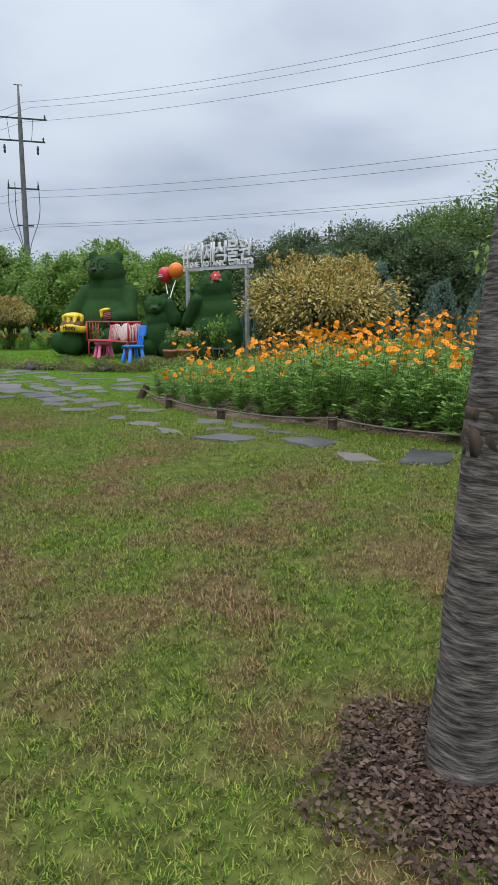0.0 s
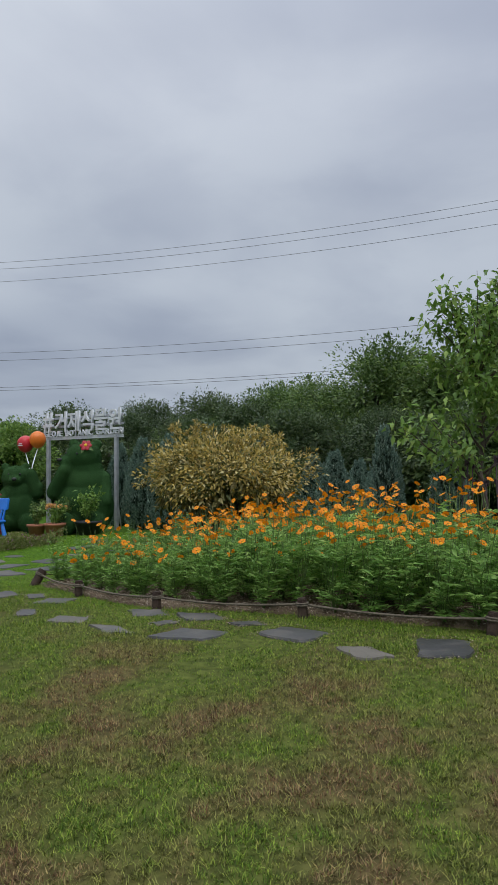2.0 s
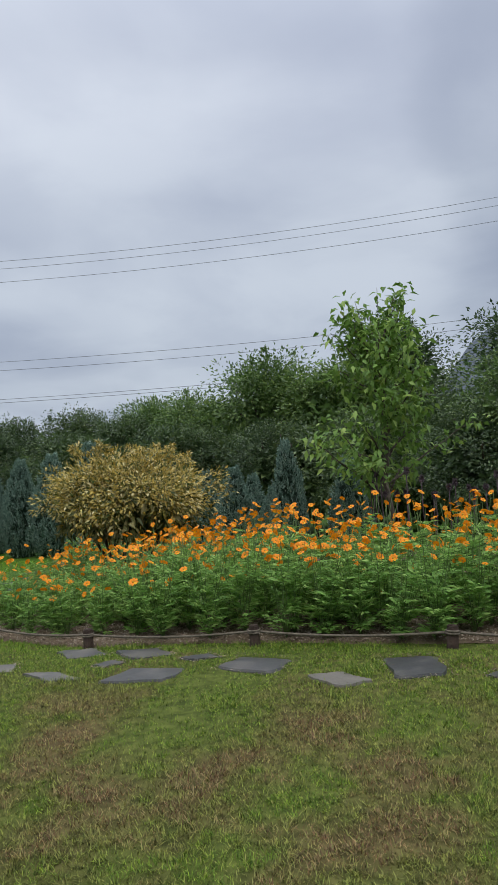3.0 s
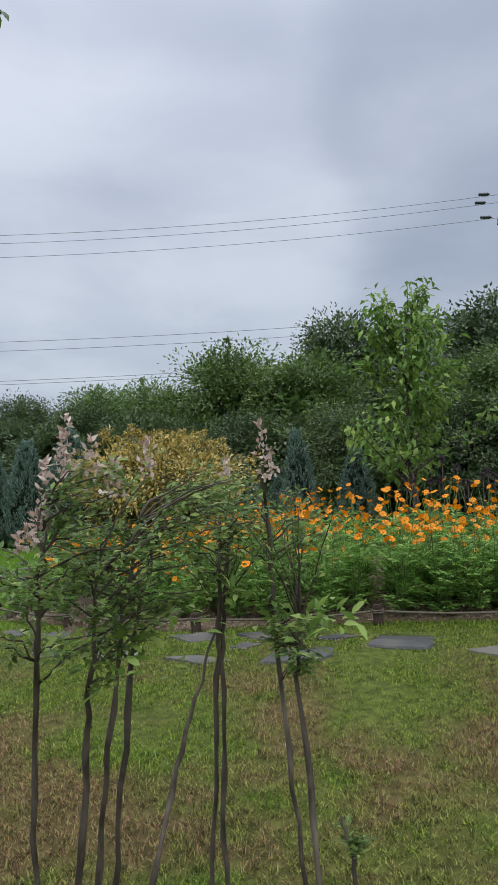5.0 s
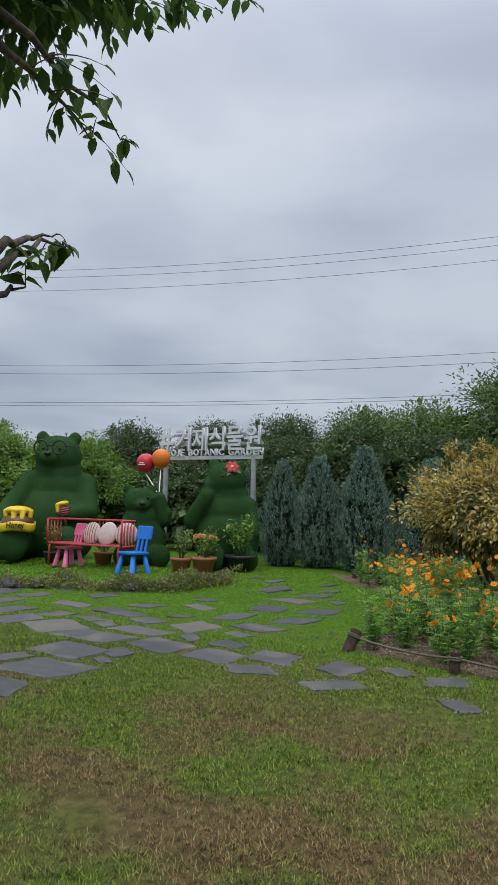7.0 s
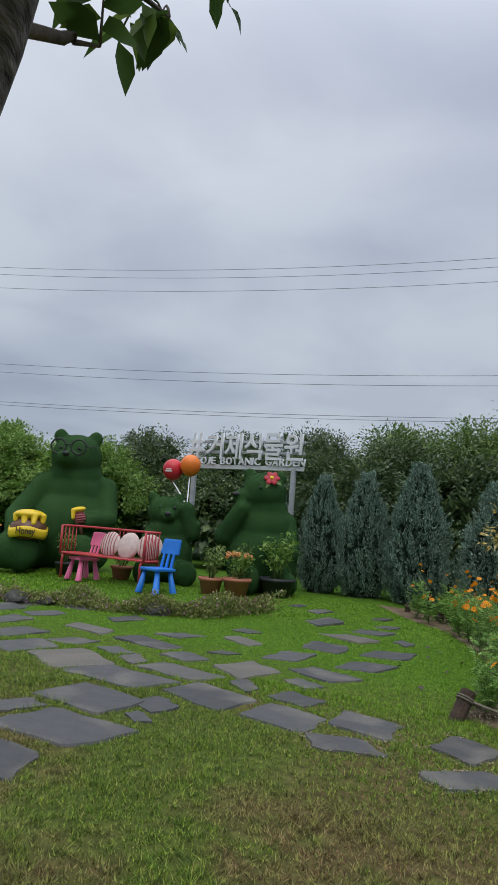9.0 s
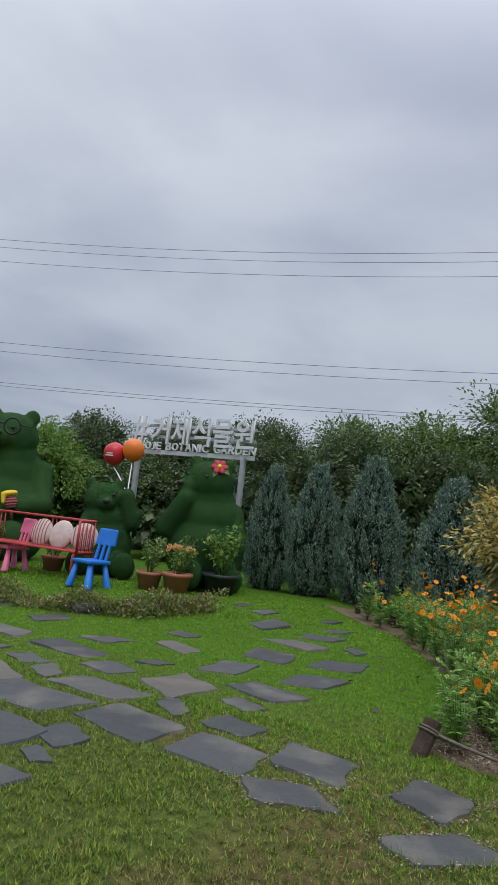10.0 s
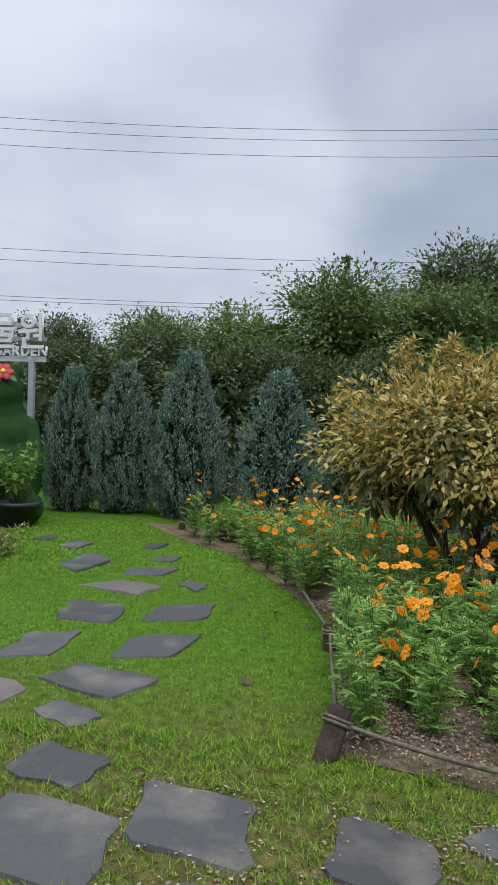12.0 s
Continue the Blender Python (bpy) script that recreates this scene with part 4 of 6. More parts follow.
def juniper(h, w):
    """A pointed blue juniper: feathery upright sprays over an inner mass with shade in its dark colour."""
    tree = empty("juniper", Matrix.Identity(4), "blue-green pointed juniper with feathery upright sprays", "conifer", "junipers behind the lawn")
    V, F = tube_arrays([(0, 0, -0.05), (0, 0, h * 0.5), (0, 0, h * 0.85)], [0.05, 0.035, 0.01], 7)
    place_mesh("trunk", mesh_np("trunk", V, F, True), M_DARKBARK, tree)

    def girth(t):
        return w * 0.5 * np.interp(t, (0.0, 0.12, 0.3, 0.6, 0.85, 1.0), (0.66, 0.92, 1.0, 0.72, 0.30, 0.03))

    tufts = 760
    t = rng.random(tufts) ** 1.15 * 0.95
    a = rng.uniform(0, 6.283, tufts)
    prof = girth(t) * rng.uniform(0.66, 0.98, tufts) * (1 + 0.10 * np.sin(a * 5 + t * 9))
    C = np.stack([np.cos(a) * prof, np.sin(a) * prof, t * h * 0.97], axis=1)
    up = unit(np.stack([np.cos(a) * 0.30, np.sin(a) * 0.30, np.ones(tufts)], axis=1))
    ln = h * rng.uniform(0.05, 0.12, tufts) * (1.1 - 0.5 * t)
    per = 30
    n = tufts * per
    k = np.repeat(np.arange(tufts), per)
    q = rng.random(n)
    P = C[k] + up[k] * (q * ln[k])[:, None] + rng.normal(size=(n, 3)) * (0.030 * (1.1 - q))[:, None] * w
    V, F = leaf_arrays(P, up[k] + rng.normal(size=(n, 3)) * 0.42, rng.normal(size=(n, 3)), rng.uniform(0.030, 0.065, n) * (h / 2.4), 0.017 * (h / 2.4), 0.0, False)
    place_mesh("foliage", mesh_np("foliage", V, F), M_CONIFER, tree)
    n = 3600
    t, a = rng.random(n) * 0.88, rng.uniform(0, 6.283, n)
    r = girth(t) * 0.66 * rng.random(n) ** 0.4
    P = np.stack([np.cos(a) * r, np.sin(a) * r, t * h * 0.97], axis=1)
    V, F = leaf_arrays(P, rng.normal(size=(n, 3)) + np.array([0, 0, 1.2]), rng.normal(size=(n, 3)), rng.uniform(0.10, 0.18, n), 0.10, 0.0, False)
    place_mesh("inner_foliage", mesh_np("inner_foliage", V, F), M_CONIFER_IN, tree, "inner sprays with shade put into their dark colour")
    return tree


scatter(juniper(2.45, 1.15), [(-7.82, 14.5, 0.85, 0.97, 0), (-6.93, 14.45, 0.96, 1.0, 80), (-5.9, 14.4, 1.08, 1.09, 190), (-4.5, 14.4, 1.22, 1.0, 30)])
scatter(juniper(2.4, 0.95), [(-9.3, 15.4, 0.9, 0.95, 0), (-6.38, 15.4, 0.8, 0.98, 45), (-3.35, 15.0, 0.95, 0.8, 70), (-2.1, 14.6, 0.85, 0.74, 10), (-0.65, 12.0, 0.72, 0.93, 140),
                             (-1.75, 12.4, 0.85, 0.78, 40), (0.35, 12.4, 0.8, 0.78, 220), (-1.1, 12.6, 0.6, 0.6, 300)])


def variegated_bush(x, y, s, label):
    bush = empty("variegated_shrub", pose(x, y, gz(x, y)), label, "shrub")
    bush.scale = (s, s, s)
    each_part("stem", [tube_arrays(bend((0.12 * math.cos(i), 0.12 * math.sin(i), -0.05), (0.75 * math.cos(i * 1.3), 0.6 * math.sin(i * 1.3), 1.35), -0.06, 6, 0.03),
                                   np.linspace(0.032, 0.012, 6), 6) for i in range(9)], M_DARKBARK, bush)
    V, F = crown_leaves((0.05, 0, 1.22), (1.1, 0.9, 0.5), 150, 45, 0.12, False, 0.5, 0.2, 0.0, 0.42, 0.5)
    place_mesh("inner_foliage", mesh_np("inner_foliage", V, F), M_VARIEG_G, bush, "green inner leaves, darkened in colour for the crown's shade")
    outer = [crown_leaves((0.05, 0, 1.45), (1.32, 1.02, 0.52), 300, 56, 0.066, True, 0.25, 0.68, 0.13, 0.42, 0.0)]
    for k in range(15):
        a = rng.uniform(0, 6.283)
        c = (math.cos(a) * rng.uniform(0.2, 1.3), math.sin(a) * rng.uniform(0.2, 0.8), rng.uniform(1.80, 2.18))
        outer.append(crown_leaves(c, (0.16, 0.16, 0.13), 8, 26, 0.06, True, 0.45, 0.6, 0.0, 0.36, 0.1))
    V, F = join_arrays(outer)
    place_mesh("foliage", mesh_np("foliage", V, F), M_VARIEG, bush, "cream and gold edged leaves")


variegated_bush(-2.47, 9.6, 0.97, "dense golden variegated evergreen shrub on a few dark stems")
variegated_bush(-19.2, 13.0, 0.85, "golden variegated shrub at the far edge of the lawn")


def young_tree():
    """The tall leafy young tree behind the cosmos."""
    x, y = 1.2, 10.7
    tree = empty("young_tree", pose(x, y, gz(x, y)), "young tree with large drooping bright green leaves", "tree")
    tree.scale = (1.05, 1.05, 1.08)
    V, F = tube_arrays(bend((0, 0, -0.1), (0.05, 0, 3.3), 0, 9, 0.02), np.linspace(0.05, 0.012, 9), 7)
    place_mesh("trunk", mesh_np("trunk", V, F, True), M_TWIG, tree)
    branches, items = [], []
    for i in range(36):
        a, z0 = rng.uniform(0, 6.283), rng.uniform(0.9, 3.0)
        reach = rng.uniform(0.8, 1.5) * (1.25 - 0.28 * z0)
        end = np.array([math.cos(a) * reach, math.sin(a) * reach, z0 + rng.uniform(0.3, 0.9)])
        pts = bend((0.02, 0, z0), end, -0.05, 7, 0.02)
        branches.append(tube_arrays(pts, np.linspace(0.016, 0.004, 7), 5))
        m = 70
        t = rng.uniform(0.25, 1.05, m)
        P = pts[0] + (pts[-1] - pts[0]) * t[:, None] + rng.normal(size=(m, 3)) * 0.09
        D = rng.normal(size=(m, 3)) + (end - pts[0]) * 0.6 + np.array([0, 0, -0.5])
        items.append(leaf_arrays(P, D, np.tile([[0, 0, 1.0]], (m, 1)) + rng.normal(size=(m, 3)) * 0.4, rng.uniform(0.10, 0.17, m), 0.062, 0.35, True))
    for i in range(9):
        a = rng.uniform(0, 6.283)
        top = np.array([math.cos(a) * rng.uniform(0.1, 0.6), math.sin(a) * 0.3, rng.uniform(3.2, 4.0)])
        pts = bend((0, 0, 2.4), top, 0, 6, 0.02)
        branches.append(tube_arrays(pts, np.linspace(0.012, 0.003, 6), 5))
        m = 22
        t = rng.uniform(0.4, 1.0, m)
        P = pts[0] + (pts[-1] - pts[0]) * t[:, None]
        D = rng.normal(size=(m, 3)) + np.array([0, 0, 0.4])
        items.append(leaf_arrays(P, D, np.tile([[0, 0, 1.0]], (m, 1)), rng.uniform(0.1, 0.17, m), 0.065, 0.3, True))
    each_part("branch", branches, M_TWIG, tree)
    V, F = join_arrays(items)
    place_mesh("foliage", mesh_np("foliage", V, F), M_TREE_LIGHT, tree)


young_tree()


def cherry(x, y, r0, trunk_pts, sprays, label, scars=()):
    """A cherry tree: ringed bark trunk, branches, and hanging leaf sprays at given tips."""
    tree = empty("cherry_tree", pose(x, y, gz(x, y)), label, "tree")
    key = np.array(trunk_pts, float)
    u = np.linspace(0, len(key) - 1, 34)
    pts = np.stack([np.interp(u, np.arange(len(key)), key[:, c]) for c in range(3)], axis=1)
    n = len(pts)
    rad = np.linspace(r0, r0 * 0.6, n) + r0 * 0.32 * np.exp(-np.arange(n) / 2.2)
    sides = 30
    V, F = tube_arrays(pts, rad, sides)
    for i in range(n * sides):
        c = pts[i // sides]
        k = 0.09 * noise.noise(tuple(V[i] * np.array([9, 9, 5]))) + 0.035 * noise.noise(tuple(V[i] * np.array([16, 16, 60])))
        V[i] += (V[i] - c) * k
    place_mesh("trunk", mesh_np("trunk", V, F, True), M_BARK, tree)
    for z0, half, deep in scars:
        i = int(np.argmin(np.abs(pts[:, 2] - z0)))
        ring = np.array([(math.cos(a), math.sin(a), 0.0) for a in np.linspace(0, 2 * math.pi, 33)])
        V, F = tube_arrays(pts[i] + ring * rad[i] * 0.93, deep, 10)
        V[:, 2] = z0 + (V[:, 2] - pts[i][2]) * half / deep
        for j in range(len(V)):
            V[j] += (V[j] - pts[i]) * np.array([1, 1, 0.25]) * 0.2 * noise.noise(tuple(V[j] * 40))
        place_mesh("bark_scar", mesh_np("bark_scar", V, F, True), M_DARKBARK, tree, "dark cracked ring of scarred bark")
    twigs, items = [], []
    for (tx, ty, tz), subs, count, size in sprays:
        tip = np.array([tx - x, ty - y, tz - gz(x, y)])
        start = pts[np.argmin(np.linalg.norm(pts[12:] - tip + np.array([0, 0, 0.25]), axis=1)) + 12]
        line = bend(start, tip, -0.08, 9, 0.015)
        twigs.append(tube_arrays(line, np.linspace(min(0.03, r0 * 0.3), 0.004, 9), 6))
        for s in range(subs):
            q = rng.uniform(0.45, 1.0) if s else 1.0
            st = line[int(q * 8)]
            en = st + unit((tip - start)[None])[0] * (0.08 if subs < 4 else 0.22) + (rng.normal(size=3) * np.array([0.2, 0.2, 0.1]) + np.array([0, 0, -0.06])) * (0.4 if subs < 4 else 1.0)
            twigs.append(tube_arrays(bend(st, en, -0.03, 5), np.linspace(0.005, 0.002, 5), 4))
            m = count
            P = st + (en - st) * np.linspace(0.1, 1.0, m)[:, None]
            side = unit(np.cross(np.tile((en - st)[None], (m, 1)), np.array([[0, 0, 1.0]])))
            sg = np.where(np.arange(m) % 2 == 0, 1.0, -1.0)[:, None]
            D = side * sg * 0.7 + unit((en - st)[None]) * 0.45 + np.array([0, 0, -0.65]) + rng.normal(size=(m, 3)) * 0.22
            items.append(broad_leaves(P, D, np.tile([[0, 0, 1.0]], (m, 1)) + side * sg * 0.6, size * rng.uniform(0.65, 1.15, m), size * 0.52, 0.22))
    each_part("branch", twigs, M_TWIG, tree)
    V, F = join_arrays(items)
    place_mesh("foliage", mesh_np("foliage", V, F), M_CHERRY, tree)
    return tree


cherry(3.99, 2.12, 0.112, [(0, 0, -0.1), (0.005, 0, 0.3), (0.03, 0.02, 1.0), (0.055, 0.02, 1.4), (0.12, 0.05, 2.1), (0.2, 0.05, 2.8), (0.35, -0.1, 3.4)],
       [((5.4, 2.6, 3.7), 6, 10, 0.11), ((5.0, 1.2, 3.8), 6, 10, 0.11), ((4.7, 3.4, 4.3), 6, 10, 0.11), ((5.6, 1.9, 4.3), 6, 10, 0.11)],
       "cherry tree trunk with ringed grey bark beside the lawn", [(1.0, 0.045, 0.012), (1.07, 0.02, 0.009)])
cherry(-4.0, 2.3, 0.14, [(0, 0, -0.1), (0.05, 0, 0.5), (0.16, -0.06, 1.1), (0.36, -0.19, 1.65), (0.56, -0.27, 1.96), (0.71, -0.30, 2.2), (0.68, -0.36, 2.45), (0.54, -0.42, 2.9), (0.52, -0.45, 3.4)],
       [((-4.50, 3.19, 3.99), 6, 9, 0.15), ((-4.61, 3.32, 4.33), 8, 9, 0.15), ((-4.49, 3.60, 4.50), 8, 9, 0.15), ((-4.31, 3.90, 4.68), 6, 9, 0.15),
        ((-4.69, 3.47, 4.72), 9, 9, 0.15), ((-4.59, 3.73, 4.87), 9, 9, 0.15), ((-4.41, 3.83, 4.87), 7, 9, 0.15), ((-4.28, 4.11, 4.98), 6, 9, 0.15),
        ((-4.75, 3.62, 5.14), 9, 9, 0.15), ((-4.44, 3.79, 5.11), 9, 9, 0.15), ((-4.08, 4.32, 5.10), 6, 9, 0.15), ((-3.82, 4.44, 5.23), 5, 9, 0.15),
        ((-4.86, 3.16, 4.65), 9, 9, 0.15), ((-4.71, 3.06, 4.16), 8, 9, 0.15), ((-1.56, 3.43, 4.11), 3, 8, 0.14),
        ((-1.69, 3.29, 4.07), 3, 8, 0.14), ((-1.46, 3.26, 4.26), 3, 8, 0.14), ((-1.67, 3.03, 4.12), 3, 8, 0.14), ((-3.49, 2.70, 2.56), 2, 5, 0.14),
        ((-3.55, 2.67, 2.61), 2, 5, 0.14), ((-3.45, 2.42, 2.28), 1, 5, 0.14), ((-4.09, 3.82, 3.77), 4, 5, 0.14), ((-4.14, 3.59, 3.66), 5, 5, 0.14)],
       "leaning cherry tree with dark bark and hanging leaves")


def bark_mulch():
    bm = bmesh.new()
    c = bm.verts.new((3.98, 2.1, gz(3.98, 2.1) + 0.02))
    rows = []
    for k, q in enumerate((0.35, 0.7, 1.0)):
        rows.append([bm.verts.new((3.98 + math.cos(a) * r, 2.1 + math.sin(a) * r, gz(3.98 + math.cos(a) * r, 2.1 + math.sin(a) * r) + (0.02, 0.014, -0.004)[k]))
                     for a in np.linspace(0, 2 * math.pi, 40, endpoint=False) for r in (q * (0.30 + 0.2 * noise.noise((math.cos(a) * 2, math.sin(a) * 2, 3))),)])
    for i in range(40):
        j = (i + 1) % 40
        bm.faces.new((c, rows[0][i], rows[0][j]))
        for A, B in zip(rows, rows[1:]):
            bm.faces.new((A[i], B[i], B[j], A[j]))
    tagged(part("mulch_ring", smooth_bm(bm), M_MULCH), "ring of dark mulch soil at the foot of the cherry tree", "soil", kind="structure")
    n = 6500
    a = rng.uniform(0, 6.283, n)
    r = 0.09 + 0.34 * rng.random(n) ** 1.15 * (1 + 0.35 * np.sin(a * 3 + 1) * np.sin(a * 2))
    x, y = 3.98 + np.cos(a) * r, 2.1 + np.sin(a) * r
    P = np.stack([x, y, ground_z(x, y) + 0.022 - 0.03 * np.clip(r - 0.12, 0, 1) + rng.uniform(0.0, 0.018, n)], axis=1)
    D = rng.normal(size=(n, 3)) * np.array([1, 1, 0.25])
    V, F = leaf_arrays(P, D, np.tile([[0, 0, 1.0]], (n, 1)) + rng.normal(size=(n, 3)) * 0.5, rng.uniform(0.012, 0.032, n), rng.uniform(0.010, 0.022, n), 0.1, False)
    tagged(place_mesh("bark_mulch", mesh_np("bark_mulch", V, F), M_CHIP), "dark brown bark chips around the tree foot", "mulch", kind="stuff")
    n = 24000
    x = rng.uniform(-3.5, 5.0, n)
    y = bed_front(x) + 0.04 + 0.95 * rng.random(n) ** 1.3
    side = rng.random(n) < 0.25
    ys = rng.uniform(6.9, 9.6, n)
    x = np.where(side, bed_left(ys) + 0.05 + 0.6 * rng.random(n) ** 1.4, x)
    y = np.where(side, ys, y)
    P = np.stack([x, y, ground_z(x, y) + 0.016 + 0.036 * np.clip((y - bed_front(x)) * 7, 0, 1) * np.clip((x - bed_left(y)) * 7, 0, 1)], axis=1)
    D = rng.normal(size=(n, 3)) * np.array([1, 1, 0.3])
    V, F = leaf_arrays(P, D, np.tile([[0, 0, 1.0]], (n, 1)) + rng.normal(size=(n, 3)) * 0.5, rng.uniform(0.008, 0.026, n), rng.uniform(0.007, 0.019, n), 0.2, True)
    tagged(place_mesh("bed_gravel", mesh_np("bed_gravel", V, F), M_GRAVEL), "loose brown grit and dead leaves on the bed soil", "gravel", kind="stuff")


bark_mulch()


def sapling(label, stems, sprays, fresh=(), shoots=(), group="thin saplings on the lawn"):
    """Bare knotty stems, each (base, bend, top), feathery side sprays, broad fresh leaves and pale upright shoots."""
    x, y = stems[0][0]
    z0 = gz(x, y)
    o = np.array([x, y, z0])
    tree = empty("sapling", pose(x, y, z0), label, "sapling", group)
    lines, wood = [], []
    for (bx, by), mid, top in stems:
        key = np.array([(bx, by, z0 - 0.04), mid, top]) - o
        u = np.linspace(0, 2, 19)
        pts = np.stack([np.interp(u, (0, 1, 2), key[:, c]) for c in range(3)], axis=1)
        pts[1:-1] += rng.normal(size=(17, 3)) * 0.004
        r = np.interp(u, (0, 1, 2), (0.0095, 0.0085, 0.0035)) * (1 + 0.20 * rng.normal(size=19).clip(-1, 1.8))
        wood.append(tube_arrays(pts, r, 8))
        lines.append(pts)
    items = []
    for (cx, cy, cz), reach, count in sprays:
        c = np.array([cx, cy, cz]) - o
        for k in range(count):
            line = lines[rng.integers(len(lines))]
            en = c + ball_points(1)[0] * np.array([reach, reach, reach * 0.55]) * rng.uniform(0.45, 1.0)
            near = np.linalg.norm(line - en, axis=1) + 2.0 * np.clip(line[:, 2] - en[2] + 0.06, 0, 1)
            st = line[int(np.argmin(near))]
            tw = bend(st, en, -0.02, 6, 0.006)
            wood.append(tube_arrays(tw, np.linspace(0.0035, 0.0012, 6), 4))
            m = 34
            q = rng.uniform(0.35, 1.06, m)
            P = st + (en - st) * q[:, None] + rng.normal(size=(m, 3)) * np.array([0.012, 0.012, 0.010])
            side = unit(np.cross((en - st)[None], np.array([[0, 0, 1.0]])))
            D = side * np.where(np.arange(m) % 2 == 0, 1.0, -1.0)[:, None] + unit((en - st)[None]) * 0.7 + rng.normal(size=(m, 3)) * 0.35
            items.append(leaf_arrays(P, D, np.tile([[0, 0, 1.0]], (m, 1)) + rng.normal(size=(m, 3)) * 0.4, rng.uniform(0.020, 0.040, m), 0.012, 0.15, True))
    V, F = join_arrays(items)
    each_part("stem", wood, M_TWIG, tree)
    place_mesh("foliage", mesh_np("foliage", V, F), M_SAPLING, tree)
    items = []
    for (cx, cy, cz), reach, m in fresh:
        c = np.array([cx, cy, cz]) - o
        P = c + rng.normal(size=(m, 3)) * np.array([reach, reach, 0.022])
        D = rng.normal(size=(m, 3)) * np.array([1, 1, 0.3]) + np.array([0, 0, 0.45])
        items.append(broad_leaves(P, D, np.tile([[0, 0, 1.0]], (m, 1)) + rng.normal(size=(m, 3)) * 0.5, rng.uniform(0.035, 0.07, m), 0.02, 0.3))
    if items:
        V, F = join_arrays(items)
        place_mesh("fresh_leaves", mesh_np("fresh_leaves", V, F), M_FRESH, tree, "light green new leaves")
    for (cx, cy, cz), tall in shoots:
        c = np.array([cx, cy, cz]) - o
        m = 46
        q = rng.random(m)
        P = c + np.stack([rng.normal(size=m) * 0.016 * (1.2 - q), rng.normal(size=m) * 0.016 * (1.2 - q), q * tall], axis=1)
        V, F = leaf_arrays(P, rng.normal(size=(m, 3)) + np.array([0, 0, 0.8]), rng.normal(size=(m, 3)), rng.uniform(0.014, 0.028, m), 0.012, 0.1, False)
        place_mesh("seed_head", mesh_np("seed_head", V, F), M_PINKISH, tree, "pale pinkish shoot")


sapling("slender knotty sapling with pale pinkish shoots at its top", [((-0.31, 1.37), (-0.22, 1.28, 0.9), (-0.14, 1.17, 1.38))],
        [((-0.14, 1.2, 1.28), 0.24, 16), ((-0.18, 1.22, 1.08), 0.22, 7), ((-0.06, 1.22, 1.42), 0.16, 8)], [((-0.2, 1.25, 1.04), 0.07, 14)],
        [((-0.15, 1.18, 1.30), 0.08), ((-0.19, 1.2, 1.28), 0.06), ((-0.08, 1.19, 1.44), 0.16), ((-0.02, 1.2, 1.42), 0.12), ((-0.13, 1.18, 1.36), 0.14), ((-0.10, 1.22, 1.46), 0.10), ((0.0, 1.28, 1.40), 0.10)])
sapling("clump of three bare stems under a feathery green crown", [((-0.27, 1.50), (-0.13, 1.37, 0.75), (-0.06, 1.3, 1.2)), ((-0.24, 1.56), (-0.11, 1.49, 0.82), (-0.02, 1.5, 1.32)), ((-0.22, 1.62), (-0.11, 1.66, 0.88), (0.0, 1.62, 1.35))],
        [((-0.03, 1.45, 1.22), 0.30, 34), ((0.06, 1.55, 1.36), 0.26, 22), ((-0.06, 1.4, 1.05), 0.20, 10)], [((-0.08, 1.38, 0.98), 0.08, 50), ((0.03, 1.5, 1.04), 0.07, 24)],
        [((-0.10, 1.33, 1.10), 0.05), ((-0.12, 1.33, 1.06), 0.04), ((0.02, 1.5, 1.44), 0.12)])
sapling("pair of close upright stems with one leaning stem", [((-0.02, 2.16), (0.06, 2.06, 0.75), (0.11, 1.99, 1.32)), ((0.05, 2.12), (0.08, 2.06, 0.8), (0.13, 2.0, 1.25)), ((-0.17, 1.66), (-0.05, 1.9, 0.5), (0.06, 2.1, 0.95))],
        [((0.13, 1.98, 1.34), 0.28, 24), ((0.1, 2.0, 1.18), 0.24, 14)], [((0.06, 1.98, 1.03), 0.06, 16), ((0.15, 1.95, 1.05), 0.05, 12)], [((0.14, 1.98, 1.40), 0.1)])
sapling("two thin dark stems with a low flat crown of new leaves", [((0.43, 1.75), (0.36, 1.85, 0.82), (0.38, 1.84, 0.98)), ((0.36, 1.97), (0.28, 1.97, 0.87), (0.29, 1.84, 1.5))],
        [((0.38, 1.84, 0.95), 0.20, 16), ((0.3, 1.88, 1.3), 0.22, 18)], [((0.38, 1.84, 0.98), 0.10, 60), ((0.5, 1.82, 1.0), 0.04, 14)], [((0.29, 1.8, 1.48), 0.12), ((0.31, 1.8, 1.42), 0.1)])
for x, y, h in ((-0.45, 1.3, 0.42), (0.52, 1.95, 0.35)):
    sapling("bare dark twig growing out of the lawn", [((x, y), (x - 0.02, y, h * 0.6), (x - 0.05, y - 0.01, h))], [((x - 0.02, y, h * 0.8), 0.07, 4)])


# ---------------------------------------------------------------- topiary figures
def blob(bm, c, r, turn=None):
    m = Matrix.Translation(c) @ (turn or Matrix.Identity(4)) @ Matrix.Diagonal((*r, 1))
    bmesh.ops.create_icosphere(bm, subdivisions=4, radius=1.0, matrix=m)


def limb_blobs(bm, a, b, r0, r1, n=7):
    for i in range(n):
        t = i / (n - 1)
        r = r0 + (r1 - r0) * t
        blob(bm, Vector(a).lerp(Vector(b), t), (r, r, r))


